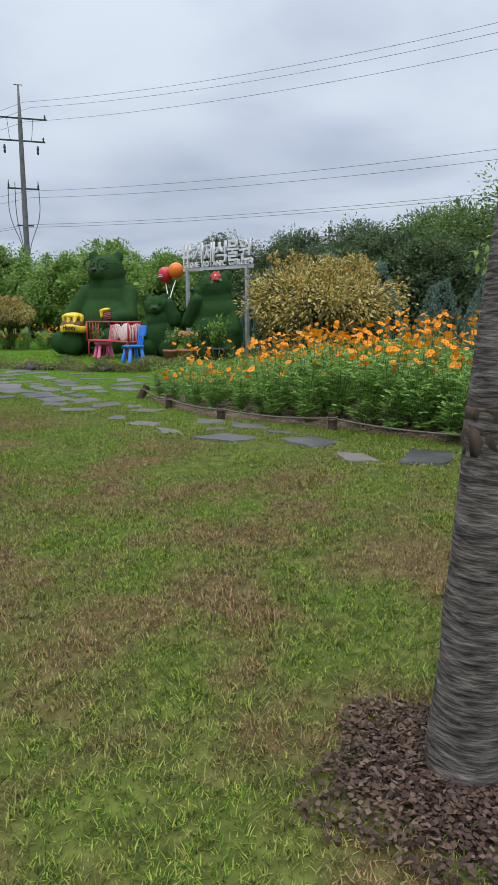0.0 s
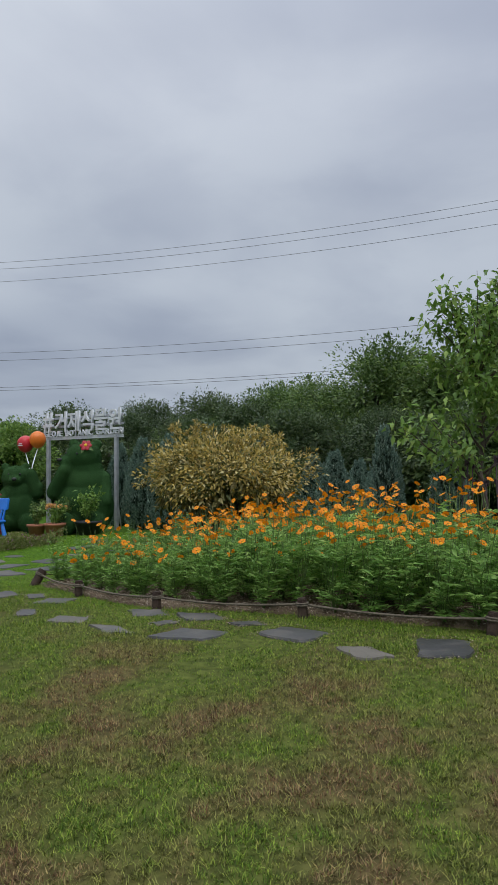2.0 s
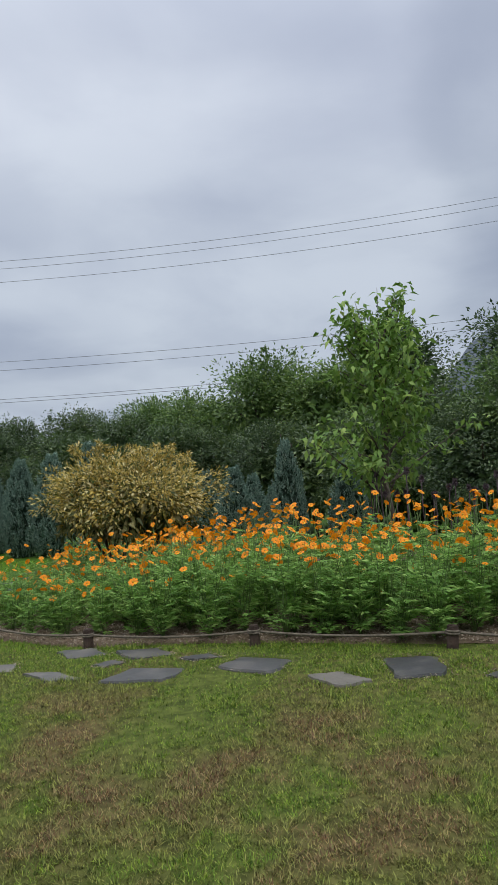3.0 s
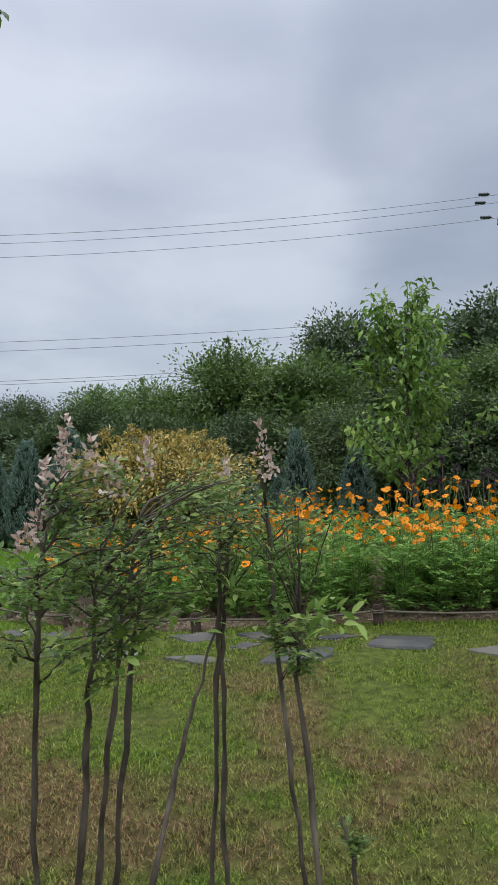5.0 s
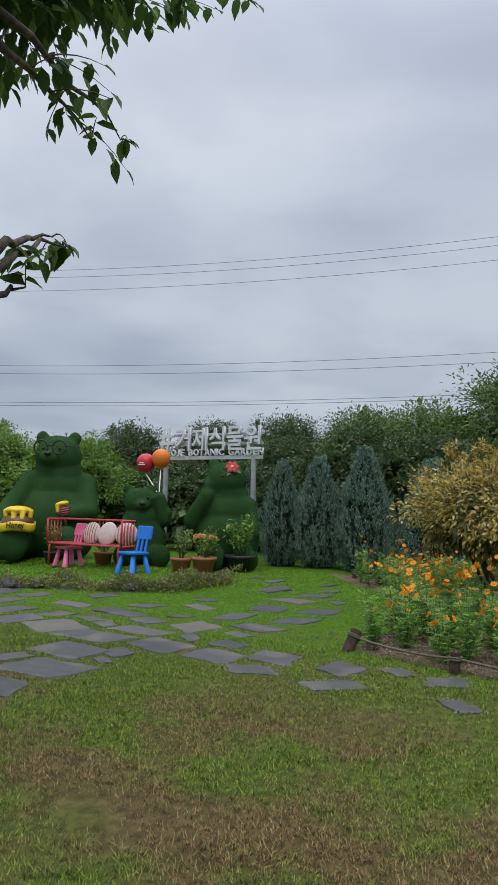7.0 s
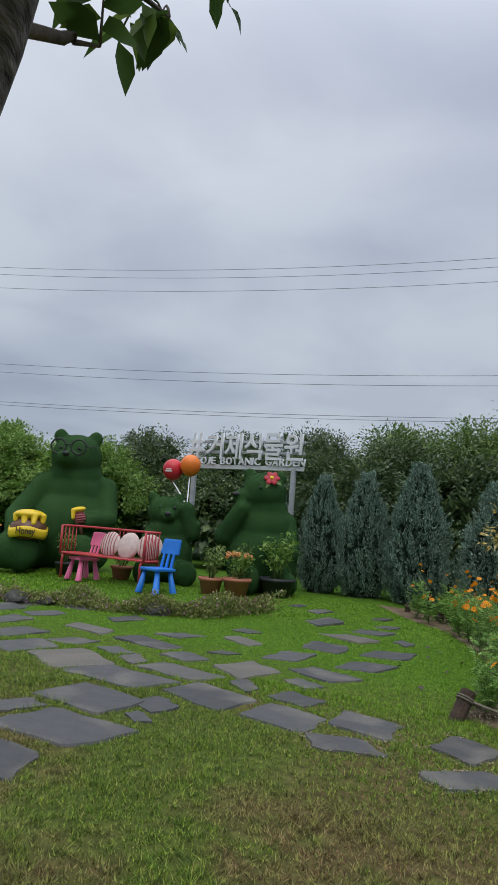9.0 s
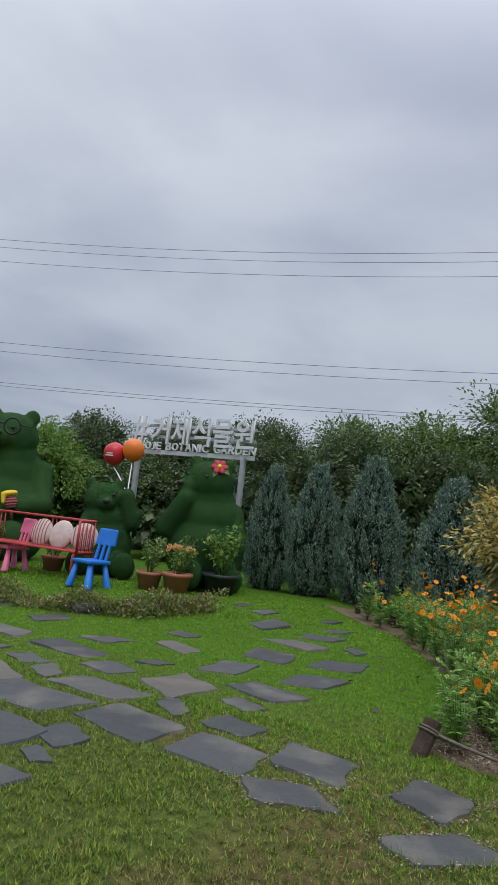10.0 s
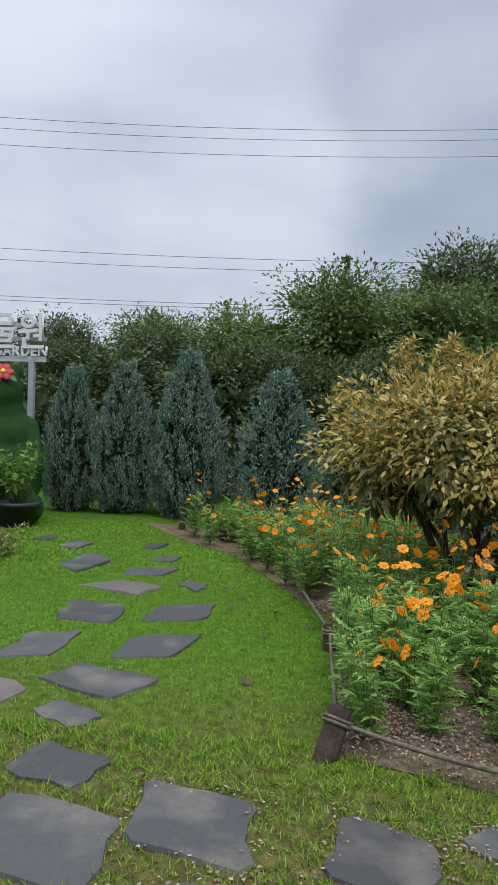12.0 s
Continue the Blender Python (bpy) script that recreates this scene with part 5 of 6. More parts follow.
def fused(name, bm, voxel, smooth):
    """Melts the overlapping bodies into one skin."""
    me = bpy.data.meshes.new(name)
    bm.to_mesh(me)
    bm.free()
    ob = new(name, me)
    re = ob.modifiers.new("fuse", "REMESH")
    re.mode, re.voxel_size, re.use_smooth_shade = "VOXEL", voxel, True
    so = ob.modifiers.new("soften", "SMOOTH")
    so.factor, so.iterations = 0.5, smooth
    bpy.context.view_layer.update()
    skin = bpy.data.meshes.new_from_object(ob.evaluated_get(bpy.context.evaluated_depsgraph_get()))
    bpy.data.objects.remove(ob)
    return skin


def turf_statue(name, bm, m, label, voxel=0.035, smooth=6, blades=90000):
    """A figure clad in artificial turf: a fused skin with short pile."""
    skin = fused(name, bm, voxel, smooth)
    n = len(skin.vertices)
    co = np.empty(n * 3, np.float32)
    skin.vertices.foreach_get("co", co)
    co = co.reshape(-1, 3)
    no = np.empty(n * 3, np.float32)
    skin.vertex_normals.foreach_get("vector", no)
    no = no.reshape(-1, 3)
    skin.calc_loop_triangles()
    tri = np.empty(len(skin.loop_triangles) * 3, np.int32)
    skin.loop_triangles.foreach_get("vertices", tri)
    tri = tri.reshape(-1, 3)
    area = np.linalg.norm(np.cross(co[tri[:, 1]] - co[tri[:, 0]], co[tri[:, 2]] - co[tri[:, 0]]), axis=1)
    pick = rng.choice(len(tri), blades, p=area / area.sum())
    w = rng.dirichlet((1, 1, 1), blades)
    P = (co[tri[pick]] * w[:, :, None]).sum(axis=1)
    N = unit(no[tri[pick]].mean(axis=1))
    D = N + rng.normal(size=(blades, 3)) * 0.45
    h = rng.uniform(0.006, 0.014, blades)
    S = unit(np.cross(D, rng.normal(size=(blades, 3)))) * 0.003
    V = np.stack([P - S, P + S, P + unit(D) * h[:, None]], axis=1).reshape(-1, 3)
    F = np.arange(blades * 3).reshape(-1, 3)
    V, F = join_arrays([(co, tri), (V, F)])
    me = mesh_np(name, V, F, True)
    ob = place_mesh(name, me, M_TURF)
    ob.matrix_world = m
    return tagged(ob, label, "topiary figure")


def big_bear():
    bm = bmesh.new()
    blob(bm, (0.12, 0, 0.85), (0.92, 0.80, 0.95))
    blob(bm, (0.13, 0.05, 1.55), (0.68, 0.60, 0.62))
    blob(bm, (0.12, 0.03, 1.95), (0.56, 0.50, 0.50))
    blob(bm, (0.10, -0.03, 2.36), (0.53, 0.50, 0.50))
    blob(bm, (-0.06, -0.46, 2.32), (0.25, 0.24, 0.18))
    for x in (-0.28, 0.46):
        blob(bm, (x, 0.02, 2.80), (0.16, 0.09, 0.17))
    limb_blobs(bm, (-0.48, -0.05, 1.75), (-0.95, -0.35, 1.05), 0.27, 0.25)
    limb_blobs(bm, (-0.95, -0.35, 1.05), (-0.92, -0.72, 0.80), 0.25, 0.20)
    limb_blobs(bm, (0.74, -0.05, 1.72), (0.86, -0.45, 1.10), 0.27, 0.22)
    limb_blobs(bm, (0.86, -0.45, 1.10), (0.45, -0.80, 1.02), 0.21, 0.17)
    limb_blobs(bm, (-0.55, -0.2, 0.42), (-1.0, -0.85, 0.36), 0.42, 0.36)
    blob(bm, (-0.72, -1.0, 0.40), (0.36, 0.24, 0.42))
    limb_blobs(bm, (0.55, -0.2, 0.40), (0.48, -0.85, 0.34), 0.42, 0.34)
    blob(bm, (0.42, -1.0, 0.38), (0.33, 0.22, 0.40))
    return turf_statue("topiary_bear", bm, pose(-13.05, 12.95, gz(-13, 12.5) - 0.02, 0, 0, 38),
                       "large seated topiary bear clad in dark green artificial turf", 0.04, 6, 110000)


def small_bear():
    bm = bmesh.new()
    blob(bm, (0, 0, 0.52), (0.48, 0.42, 0.55))
    blob(bm, (-0.05, 0, 1.0), (0.37, 0.33, 0.34))
    blob(bm, (-0.10, -0.04, 1.34), (0.34, 0.31, 0.30))
    blob(bm, (-0.04, -0.30, 1.27), (0.16, 0.14, 0.12))
    blob(bm, (-0.36, 0, 1.60), (0.11, 0.06, 0.11)), blob(bm, (0.14, 0, 1.60), (0.11, 0.06, 0.11))
    limb_blobs(bm, (0.26, -0.05, 1.0), (0.46, -0.12, 1.1), 0.15, 0.14, 4)
    limb_blobs(bm, (0.42, -0.10, 0.98), (0.30, -0.16, 1.42), 0.17, 0.14, 6)
    limb_blobs(bm, (-0.32, -0.05, 0.95), (-0.42, -0.35, 0.60), 0.15, 0.13, 6)
    for x in (-0.36, 0.38):
        limb_blobs(bm, (x * 0.6, -0.2, 0.24), (x, -0.6, 0.22), 0.23, 0.21, 5)
        blob(bm, (x, -0.68, 0.24), (0.20, 0.12, 0.24))
    return turf_statue("topiary_bear", bm, pose(-10.25, 12.75, gz(-10.2, 12.6) - 0.02, 0, 0, 32),
                       "small seated topiary bear cub with one raised paw", 0.03, 5, 60000)


def mother_bear():
    bm = bmesh.new()
    blob(bm, (0.05, 0, 0.62), (0.66, 0.58, 0.72))
    blob(bm, (0.06, 0, 1.20), (0.52, 0.46, 0.45))
    blob(bm, (0.04, 0.0, 1.50), (0.42, 0.38, 0.36))
    blob(bm, (0.0, -0.03, 1.80), (0.43, 0.40, 0.38))
    blob(bm, (-0.34, -0.22, 1.70), (0.20, 0.18, 0.15))
    blob(bm, (-0.26, 0.06, 2.13), (0.13, 0.07, 0.13)), blob(bm, (0.30, 0.04, 2.11), (0.13, 0.07, 0.13))
    limb_blobs(bm, (-0.36, -0.05, 1.30), (-0.64, -0.22, 0.98), 0.20, 0.18, 6)
    limb_blobs(bm, (-0.64, -0.22, 0.98), (-0.36, -0.38, 1.48), 0.18, 0.15, 7)
    limb_blobs(bm, (0.46, 0, 1.28), (0.56, -0.2, 0.75), 0.20, 0.17, 6)
    limb_blobs(bm, (-0.25, -0.2, 0.30), (-0.15, -0.78, 0.24), 0.27, 0.23, 6)
    blob(bm, (-0.15, -0.88, 0.28), (0.22, 0.12, 0.27))
    limb_blobs(bm, (0.32, -0.2, 0.30), (0.50, -0.70, 0.24), 0.27, 0.22, 6)
    return turf_statue("topiary_bear", bm, pose(-8.45, 13.05, gz(-8.4, 12.8) - 0.02, 0, 0, 26),
                       "seated green topiary bear with a paw to its mouth", 0.035, 6, 80000)


BEAR = big_bear()
CUB = small_bear()
MOTHER = mother_bear()


def tube_part(name, pts, r, material, parent, sides=8, label=""):
    V, F = tube_arrays(pts, r, sides)
    return place_mesh(name, mesh_np(name, V, F, True), material, parent, label)


def ring_pts(c, r, axis_m, n=28):
    return [axis_m @ Vector((c[0] + math.cos(a) * r, c[1], c[2] + math.sin(a) * r)) for a in np.linspace(0, 2 * math.pi, n)]


def bear_features(m, nose, eyes, s):
    """Black plastic nose and eyes set on a figure."""
    f = empty("bear_face", m, "black plastic nose and eyes of a topiary bear", "face")
    for name, c, r in (("nose", nose, (0.07 * s, 0.05 * s, 0.05 * s)), ("eye", eyes[0], (0.03 * s,) * 3), ("eye", eyes[1], (0.03 * s,) * 3)):
        bm = bmesh.new()
        bmesh.ops.create_icosphere(bm, subdivisions=3, radius=1.0, matrix=Matrix.Translation(c) @ Matrix.Diagonal((*r, 1)))
        part(name, smooth_bm(bm), M_BLACK, f)


bear_features(BEAR.matrix_world, (-0.09, -0.69, 2.39), ((-0.22, -0.42, 2.52), (0.16, -0.50, 2.52)), 1.1)
bear_features(CUB.matrix_world, (-0.03, -0.43, 1.30), ((-0.19, -0.31, 1.42), (0.08, -0.31, 1.42)), 0.9)
bear_features(MOTHER.matrix_world, (-0.47, -0.36, 1.74), ((-0.36, -0.22, 1.90), (-0.04, -0.42, 1.88)), 0.9)


def glasses():
    g = empty("glasses", BEAR.matrix_world @ Matrix.Translation((-0.05, -0.60, 2.54)) @ pose(0, 0, 0, 0, 0, -12), "round black wire glasses worn by the large topiary bear", "glasses")
    I = Matrix.Identity(4)
    for x in (-0.21, 0.21):
        tube_part("rim", ring_pts((x, 0, 0), 0.155, I), 0.02, M_BLACK, g)
    tube_part("bridge", bend((-0.07, 0, 0.02), (0.07, 0, 0.02), -0.03, 6), 0.017, M_BLACK, g)
    for s in (-1, 1):
        tube_part("temple", bend((s * 0.36, 0, 0.03), (s * 0.52, 0.4, 0.05), 0, 5), 0.011, M_BLACK, g)


glasses()


def text_mesh(body, size, depth, bold=0.0):
    c = bpy.data.curves.new("lettering", "FONT")
    c.body, c.size, c.extrude, c.offset = body, size, depth, bold
    c.align_x, c.align_y = "CENTER", "CENTER"
    c.resolution_u = 4
    ob = new("lettering", c)
    bpy.context.view_layer.update()
    me = bpy.data.meshes.new_from_object(ob.evaluated_get(bpy.context.evaluated_depsgraph_get()))
    bpy.data.objects.remove(ob)
    return me


def text_part(name, body, width, height, depth, material, parent, at, turn=0.0, bold=0.0, label=""):
    """Upright lettering of a given width and height, facing local -Y."""
    me = text_mesh(body, 1.0, 0.5, bold)
    n = len(me.vertices)
    co = np.empty(n * 3, np.float32)
    me.vertices.foreach_get("co", co)
    co = co.reshape(-1, 3)
    lo, hi = co.min(axis=0), co.max(axis=0)
    co = (co - (lo + hi) / 2) / np.maximum(hi - lo, 1e-6) * np.array([width, height, depth])
    me.vertices.foreach_set("co", co.astype(np.float32).ravel())
    me.update()
    ob = place_mesh(name, me, material, parent, label)
    ob.matrix_basis = pose(*at, 90, 0, turn)
    return ob


def honey_pot():
    m = BEAR.matrix_world @ Matrix.Translation((-0.62, -1.02, 0.60))
    jar = empty("honey_pot", m, "brown honey pot with dripping yellow lid and a yellow label", "pot")
    part("body", lathe_bm([(0.20, 0), (0.30, 0.05), (0.36, 0.18), (0.34, 0.30), (0.25, 0.38), (0.22, 0.42)], 28), M_POT, jar)
    bm = lathe_bm([(0.352, 0.06), (0.378, 0.12), (0.382, 0.20), (0.372, 0.26), (0.366, 0.26), (0.364, 0.07)], 28)
    for v in bm.verts:
        v.co.z = v.co.z * 0.95 + 0.03 * math.sin(math.atan2(v.co.y, v.co.x) * 3)
    lab = part("label_band", bm, M_HONEY, jar, "yellow label band")
    text_part("lettering", "Honey", 0.36, 0.17, 0.02, M_BLACK, lab, (0.0, -0.385, 0.165), 0, 0.01, "black hand-drawn word")
    bm = bmesh.new()
    blob(bm, (0, 0, 0.50), (0.29, 0.29, 0.10))
    for x, d in ((-0.24, 0.0), (-0.06, 0.12), (0.12, 0.05), (0.27, 0.02)):
        limb_blobs(bm, (x, -0.2 if abs(x) < 0.2 else -0.08, 0.47), (x, -0.27 if abs(x) < 0.2 else -0.1, 0.38 - d), 0.07, 0.055, 5)
    me = fused("dripping_lid", bm, 0.02, 4)
    place_mesh("dripping_lid", me, M_HONEY, jar, "", True)


honey_pot()


def honey_dipper():
    m = BEAR.matrix_world @ Matrix.Translation((0.36, -0.98, 1.0)) @ pose(0, 0, 0, 0, -12, 0)
    d = empty("honey_dipper", m, "striped honey dipper dripping with yellow honey in the bear's paw", "dipper")
    part("handle", lathe_bm([(0.03, -0.25), (0.03, 0.0)], 12), M_POT, d)
    prof = []
    for i in range(6):
        z, r = i * 0.045, 0.13 * math.sin(math.pi * (0.25 + 0.12 * i))
        prof += [(r * 0.82, z), (r, z + 0.012), (r, z + 0.03), (r * 0.82, z + 0.042)]
    part("head", lathe_bm(prof, 20), M_CUSH2, d, "brown and tan ridged head")
    bm = bmesh.new()
    blob(bm, (0, 0, 0.27), (0.15, 0.15, 0.06))
    limb_blobs(bm, (-0.1, -0.08, 0.26), (-0.12, -0.1, 0.12), 0.055, 0.04, 4)
    place_mesh("honey", fused("honey", bm, 0.02, 3), M_HONEY, d, "", True)


honey_dipper()


def mother_flower():
    m = MOTHER.matrix_world @ Matrix.Translation((0.15, -0.35, 2.07)) @ Matrix.Diagonal((0.72, 0.72, 0.72, 1)) @ pose(0, 0, 0, 60, 0, 0)
    f = empty("flower_ornament", m, "red painted flower with a yellow middle on the bear's ear", "ornament")
    for k in range(6):
        a = k * math.pi / 3
        bm = bmesh.new()
        bmesh.ops.create_icosphere(bm, subdivisions=3, radius=1.0, matrix=Matrix.Translation((math.cos(a) * 0.11, math.sin(a) * 0.11, 0)) @
                                   Matrix.Rotation(a, 4, "Z") @ Matrix.Diagonal((0.095, 0.075, 0.028, 1)))
        part("petal", smooth_bm(bm), M_PETALRED, f)
    part("middle", lathe_bm([(0.05, -0.01), (0.05, 0.03), (0.03, 0.05), (0.005, 0.055)], 16), M_HONEY, f, "yellow flower middle")
    for a in (-0.6, -2.0):
        V, F = leaf_arrays(np.array([[0.08 * math.cos(a), 0.08 * math.sin(a), -0.02]]), np.array([[math.cos(a), math.sin(a), 0]]), np.array([[0, 0, 1.0]]), 0.24, 0.12, 0.1)
        place_mesh("leaf", mesh_np("leaf", V, F), M_STEM, f)


mother_flower()


# ---------------------------------------------------------------- sign and balloons
def build_sign():
    s = empty("garden_sign", pose(-9.52, 14.1, gz(-9.5, 14.1)), "white cut-out letter sign on two tall galvanised posts", "sign")
    for x in (-1.16, 1.16):
        p = part("post", box_bm(0.09, 0.09, 2.4, (x, 0.03, -0.05), 0.012), M_STEEL, s)
        tube_part("stay", bend((x + (0.1 if x > 0 else -0.1), 0.1, 0.0), (x, 0.06, 0.75), 0, 3), 0.018, M_STEEL, s)
    for z, h in ((2.30, 0.085), (2.62, 0.06), (2.84, 0.06)):
        part("rail", box_bm(2.72, 0.045, h, (0.02, 0.035, z), 0.008), M_WHITE if z < 2.4 else M_STEEL, s)
    for i, ch in enumerate("#거제식물원"):
        text_part("letter", ch, 0.40 if i else 0.34, 0.54, 0.06, M_WHITE, s, (-1.12 + i * 0.455, -0.025, 2.77), 0, 0.012, "white raised letter")
    x = -1.27
    for ch in "GEOJE BOTANIC GARDEN":
        w = {"I": 0.035, " ": 0.075, "J": 0.085, "E": 0.10, "T": 0.115, "B": 0.115, "R": 0.12}.get(ch, 0.135)
        if ch != " ":
            text_part("letter", ch, w, 0.15, 0.04, M_WHITE, s, (x + w / 2, -0.02, 2.465), 0, 0.016, "small white raised letter")
        x += w + 0.022


build_sign()


def balloon(at, r, material, label, marks, root):
    b = empty("balloon", pose(*at), label, "balloon", "balloons held by the cub")
    prof = [(0.02, -1.28), (0.10, -1.24), (0.05, -1.14)] + [(math.cos(t) * (1.0 if t > 0 else 1 - 0.0), math.sin(t) * (1.0 if t > 0 else 1.16))
                                                             for t in np.linspace(-1.5, 1.52, 16)]
    bm = lathe_bm([(abs(p) * r, q * r) for p, q in prof], 28)
    body = part("body", bm, material, b)
    if marks:
        for k, (w, z) in enumerate(((0.13, -0.03), (0.17, -0.07))):
            part("lettering_bar", box_bm(w, 0.012, 0.022, (0.03, -r * 0.985, z), 0.003), M_WHITE, body, "white lettering strip")
    tube_part("stick", bend((0, 0, -1.2 * r), Vector(root) - Vector(at), -0.03, 9), 0.012, M_WHITE, b, 7, "white stick")


PAW = CUB.matrix_world @ Vector((0.30, -0.18, 1.45))
balloon((-10.66, 13.3, 2.30), 0.205, M_BALL_R, "red painted balloon with white lettering on a stick", True, PAW)
balloon((-10.28, 13.35, 2.40), 0.205, M_BALL_O, "plain orange painted balloon on a stick", False, PAW)


# ---------------------------------------------------------------- bench, chairs, cushions
def build_bench():
    b = empty("bench", pose(-10.62, 11.74, gz(-10.6, 11.6), 0, 0, 176), "red tubular metal garden bench with rounded rails", "bench")
    L, r = 1.0, 0.021
    for z in (0.44, 0.93):
        loop = rounded([(-L, 0.46, z), (-L, 0, z), (L, 0, z), (L, 0.46, z)], 0.16, 6)
        tube_part("rail", loop, r, M_RED, b, 10)
    for s in (-1, 1):
        tube_part("arm_upright", [(s * L, 0.46, 0.44), (s * L, 0.46, 0.93)], r, M_RED, b, 10)
        for y in (0.10, 0.19, 0.28, 0.37):
            tube_part("bar", [(s * L, y, 0.44), (s * L, y, 0.93)], 0.010, M_RED, b, 7)
        leg = rounded([(s * L * 0.93, 0.0, 0.0), (s * L * 0.93, 0.0, 0.42), (s * L * 0.93, 0.46, 0.42), (s * L * 0.93, 0.46, 0.0)], 0.08, 5)
        tube_part("leg_hoop", leg, 0.023, M_RED, b, 10)
    for k in range(5):
        tube_part("bar", [(-0.36 + k * 0.09, 0.0, 0.44), (-0.36 + k * 0.09, 0.0, 0.93)], 0.010, M_RED, b, 7)
    for k in range(6):
        part("seat_slat", box_bm(1.92, 0.062, 0.022, (0, 0.04 + k * 0.078, 0.43), 0.006), M_RED, b)


build_bench()


def cushion(at, tilt, turn, striped, label, r=0.23):
    c = empty("cushion", Matrix.Translation(at) @ pose(0, 0, 0, tilt, 0, turn), label, "cushion", "cushions on the bench")
    bm = bmesh.new()
    bmesh.ops.create_uvsphere(bm, u_segments=28, v_segments=14, radius=1.0, matrix=Matrix.Diagonal((r, r, 0.085, 1)))
    pad = part("pad", smooth_bm(bm), M_CUSH, c)
    if striped:
        for x in (-0.15, -0.09, -0.03, 0.03, 0.09, 0.15):
            h = math.sqrt(r * r - x * x)
            pts = [(x, h * math.sin(t), 0.087 * math.sqrt(max(0.0, 1 - (x * x + (h * math.sin(t)) ** 2) / r / r)) + 0.002) for t in np.linspace(-1.45, 1.45, 12)]
            tube_part("stripe", pts, 0.008, M_CUSH2, pad, 5, "dark red stripe")


BZ = gz(-10.6, 11.4)
cushion((-10.72, 11.62, BZ + 0.68), 78, -4, True, "round striped cushion leaning in the bench")
cushion((-10.28, 11.58, BZ + 0.68), 76, -6, False, "round cream cushion leaning in the bench", 0.245)
cushion((-9.82, 11.58, BZ + 0.69), 78, 20, True, "round striped cushion at the end of the bench")


def kids_chair(m, material, label):
    c = empty("childrens_chair", m, label, "chair", "plastic chairs by the bench")
    part("seat", box_bm(0.44, 0.40, 0.05, (0, 0, 0.36), 0.02), material, c)
    for sx in (-1, 1):
        for sy in (-1, 1):
            bm = lathe_bm([(0.062, 0.0), (0.058, 0.02), (0.034, 0.37)], 14)
            for v in bm.verts:
                k = (0.38 - v.co.z) / 0.38
                v.co.x += sx * (0.15 + 0.06 * k)
                v.co.y += sy * (0.13 + 0.06 * k)
            part("leg", bm, material, c)
    for x in (-0.12, 0.0, 0.12):
        bm = box_bm(0.055, 0.035, 0.34, (x, 0.17, 0.39), 0.012, 0.85)
        for v in bm.verts:
            v.co.y += (v.co.z - 0.39) * 0.22
        part("back_slat", bm, material, c)
    bm = box_bm(0.44, 0.045, 0.25, (0, 0.235, 0.63), 0.022, 0.92)
    for v in bm.verts:
        v.co.y += (v.co.z - 0.63) * 0.2 - 0.02 * (1 - (v.co.x / 0.22) ** 2)
    part("backrest", bm, material, c)


kids_chair(pose(-9.22, 11.02, gz(-9.2, 11.0), 0, 0, -14), M_BLUE, "bright blue moulded plastic child's chair")
kids_chair(pose(-11.3, 11.62, gz(-11.3, 11.6), 0, 0, -20), M_PINK, "pink moulded plastic child's chair behind the bench")


# ---------------------------------------------------------------- potted plants
def pot(at, r, h, material, label, leaf_m, leaf_n, leaf_h, leaf_s, flowers=0, square=False):
    p = empty("potted_plant", pose(*at), label, "potted plant")
    body = part("pot", lathe_bm([(r * 0.72, 0), (r * 0.95, h * 0.82), (r * 1.06, h * 0.83), (r * 1.06, h), (r * 0.94, h), (r * 0.9, h * 0.9), (0.02, h * 0.88)], 24), material, p)
    stems, items = [], []
    for i in range(12):
        a = rng.uniform(0, 6.283)
        tip = np.array([math.cos(a) * r * rng.uniform(0.3, 1.2), math.sin(a) * r * rng.uniform(0.3, 1.2), h + leaf_h * rng.uniform(0.6, 1.0)])
        line = bend((0.03 * math.cos(a), 0.03 * math.sin(a), h * 0.86), tip, 0, 5)
        stems.append(tube_arrays(line, np.linspace(0.007, 0.003, 5), 5))
        m = leaf_n
        t = rng.uniform(0.3, 1.05, m)
        P = line[0] + (line[-1] - line[0]) * t[:, None] + rng.normal(size=(m, 3)) * r * 0.16
        items.append(leaf_arrays(P, rng.normal(size=(m, 3)) + np.array([0, 0, 0.2]), np.tile([[0, 0, 1.0]], (m, 1)) + rng.normal(size=(m, 3)) * 0.4,
                                 leaf_s * rng.uniform(0.7, 1.2, m), leaf_s * 0.5, 0.25, True))
    each_part("stem", stems, M_STEM, p)
    V, F = join_arrays(items)
    place_mesh("foliage", mesh_np("foliage", V, F), leaf_m, p)
    for k in range(flowers):
        a, q = rng.uniform(0, 6.283), rng.uniform(0.2, 1.1)
        c = np.array([math.cos(a) * r * q, math.sin(a) * r * q, h + leaf_h * rng.uniform(0.85, 1.05)])
        m = 24
        D = ball_points(m)
        V, F = leaf_arrays(c + D * 0.012, D, rng.normal(size=(m, 3)), 0.042, 0.036, 0.1, False)
        place_mesh("blossom", mesh_np("blossom", V, F), M_PEACH, p, "peach and yellow blossom")


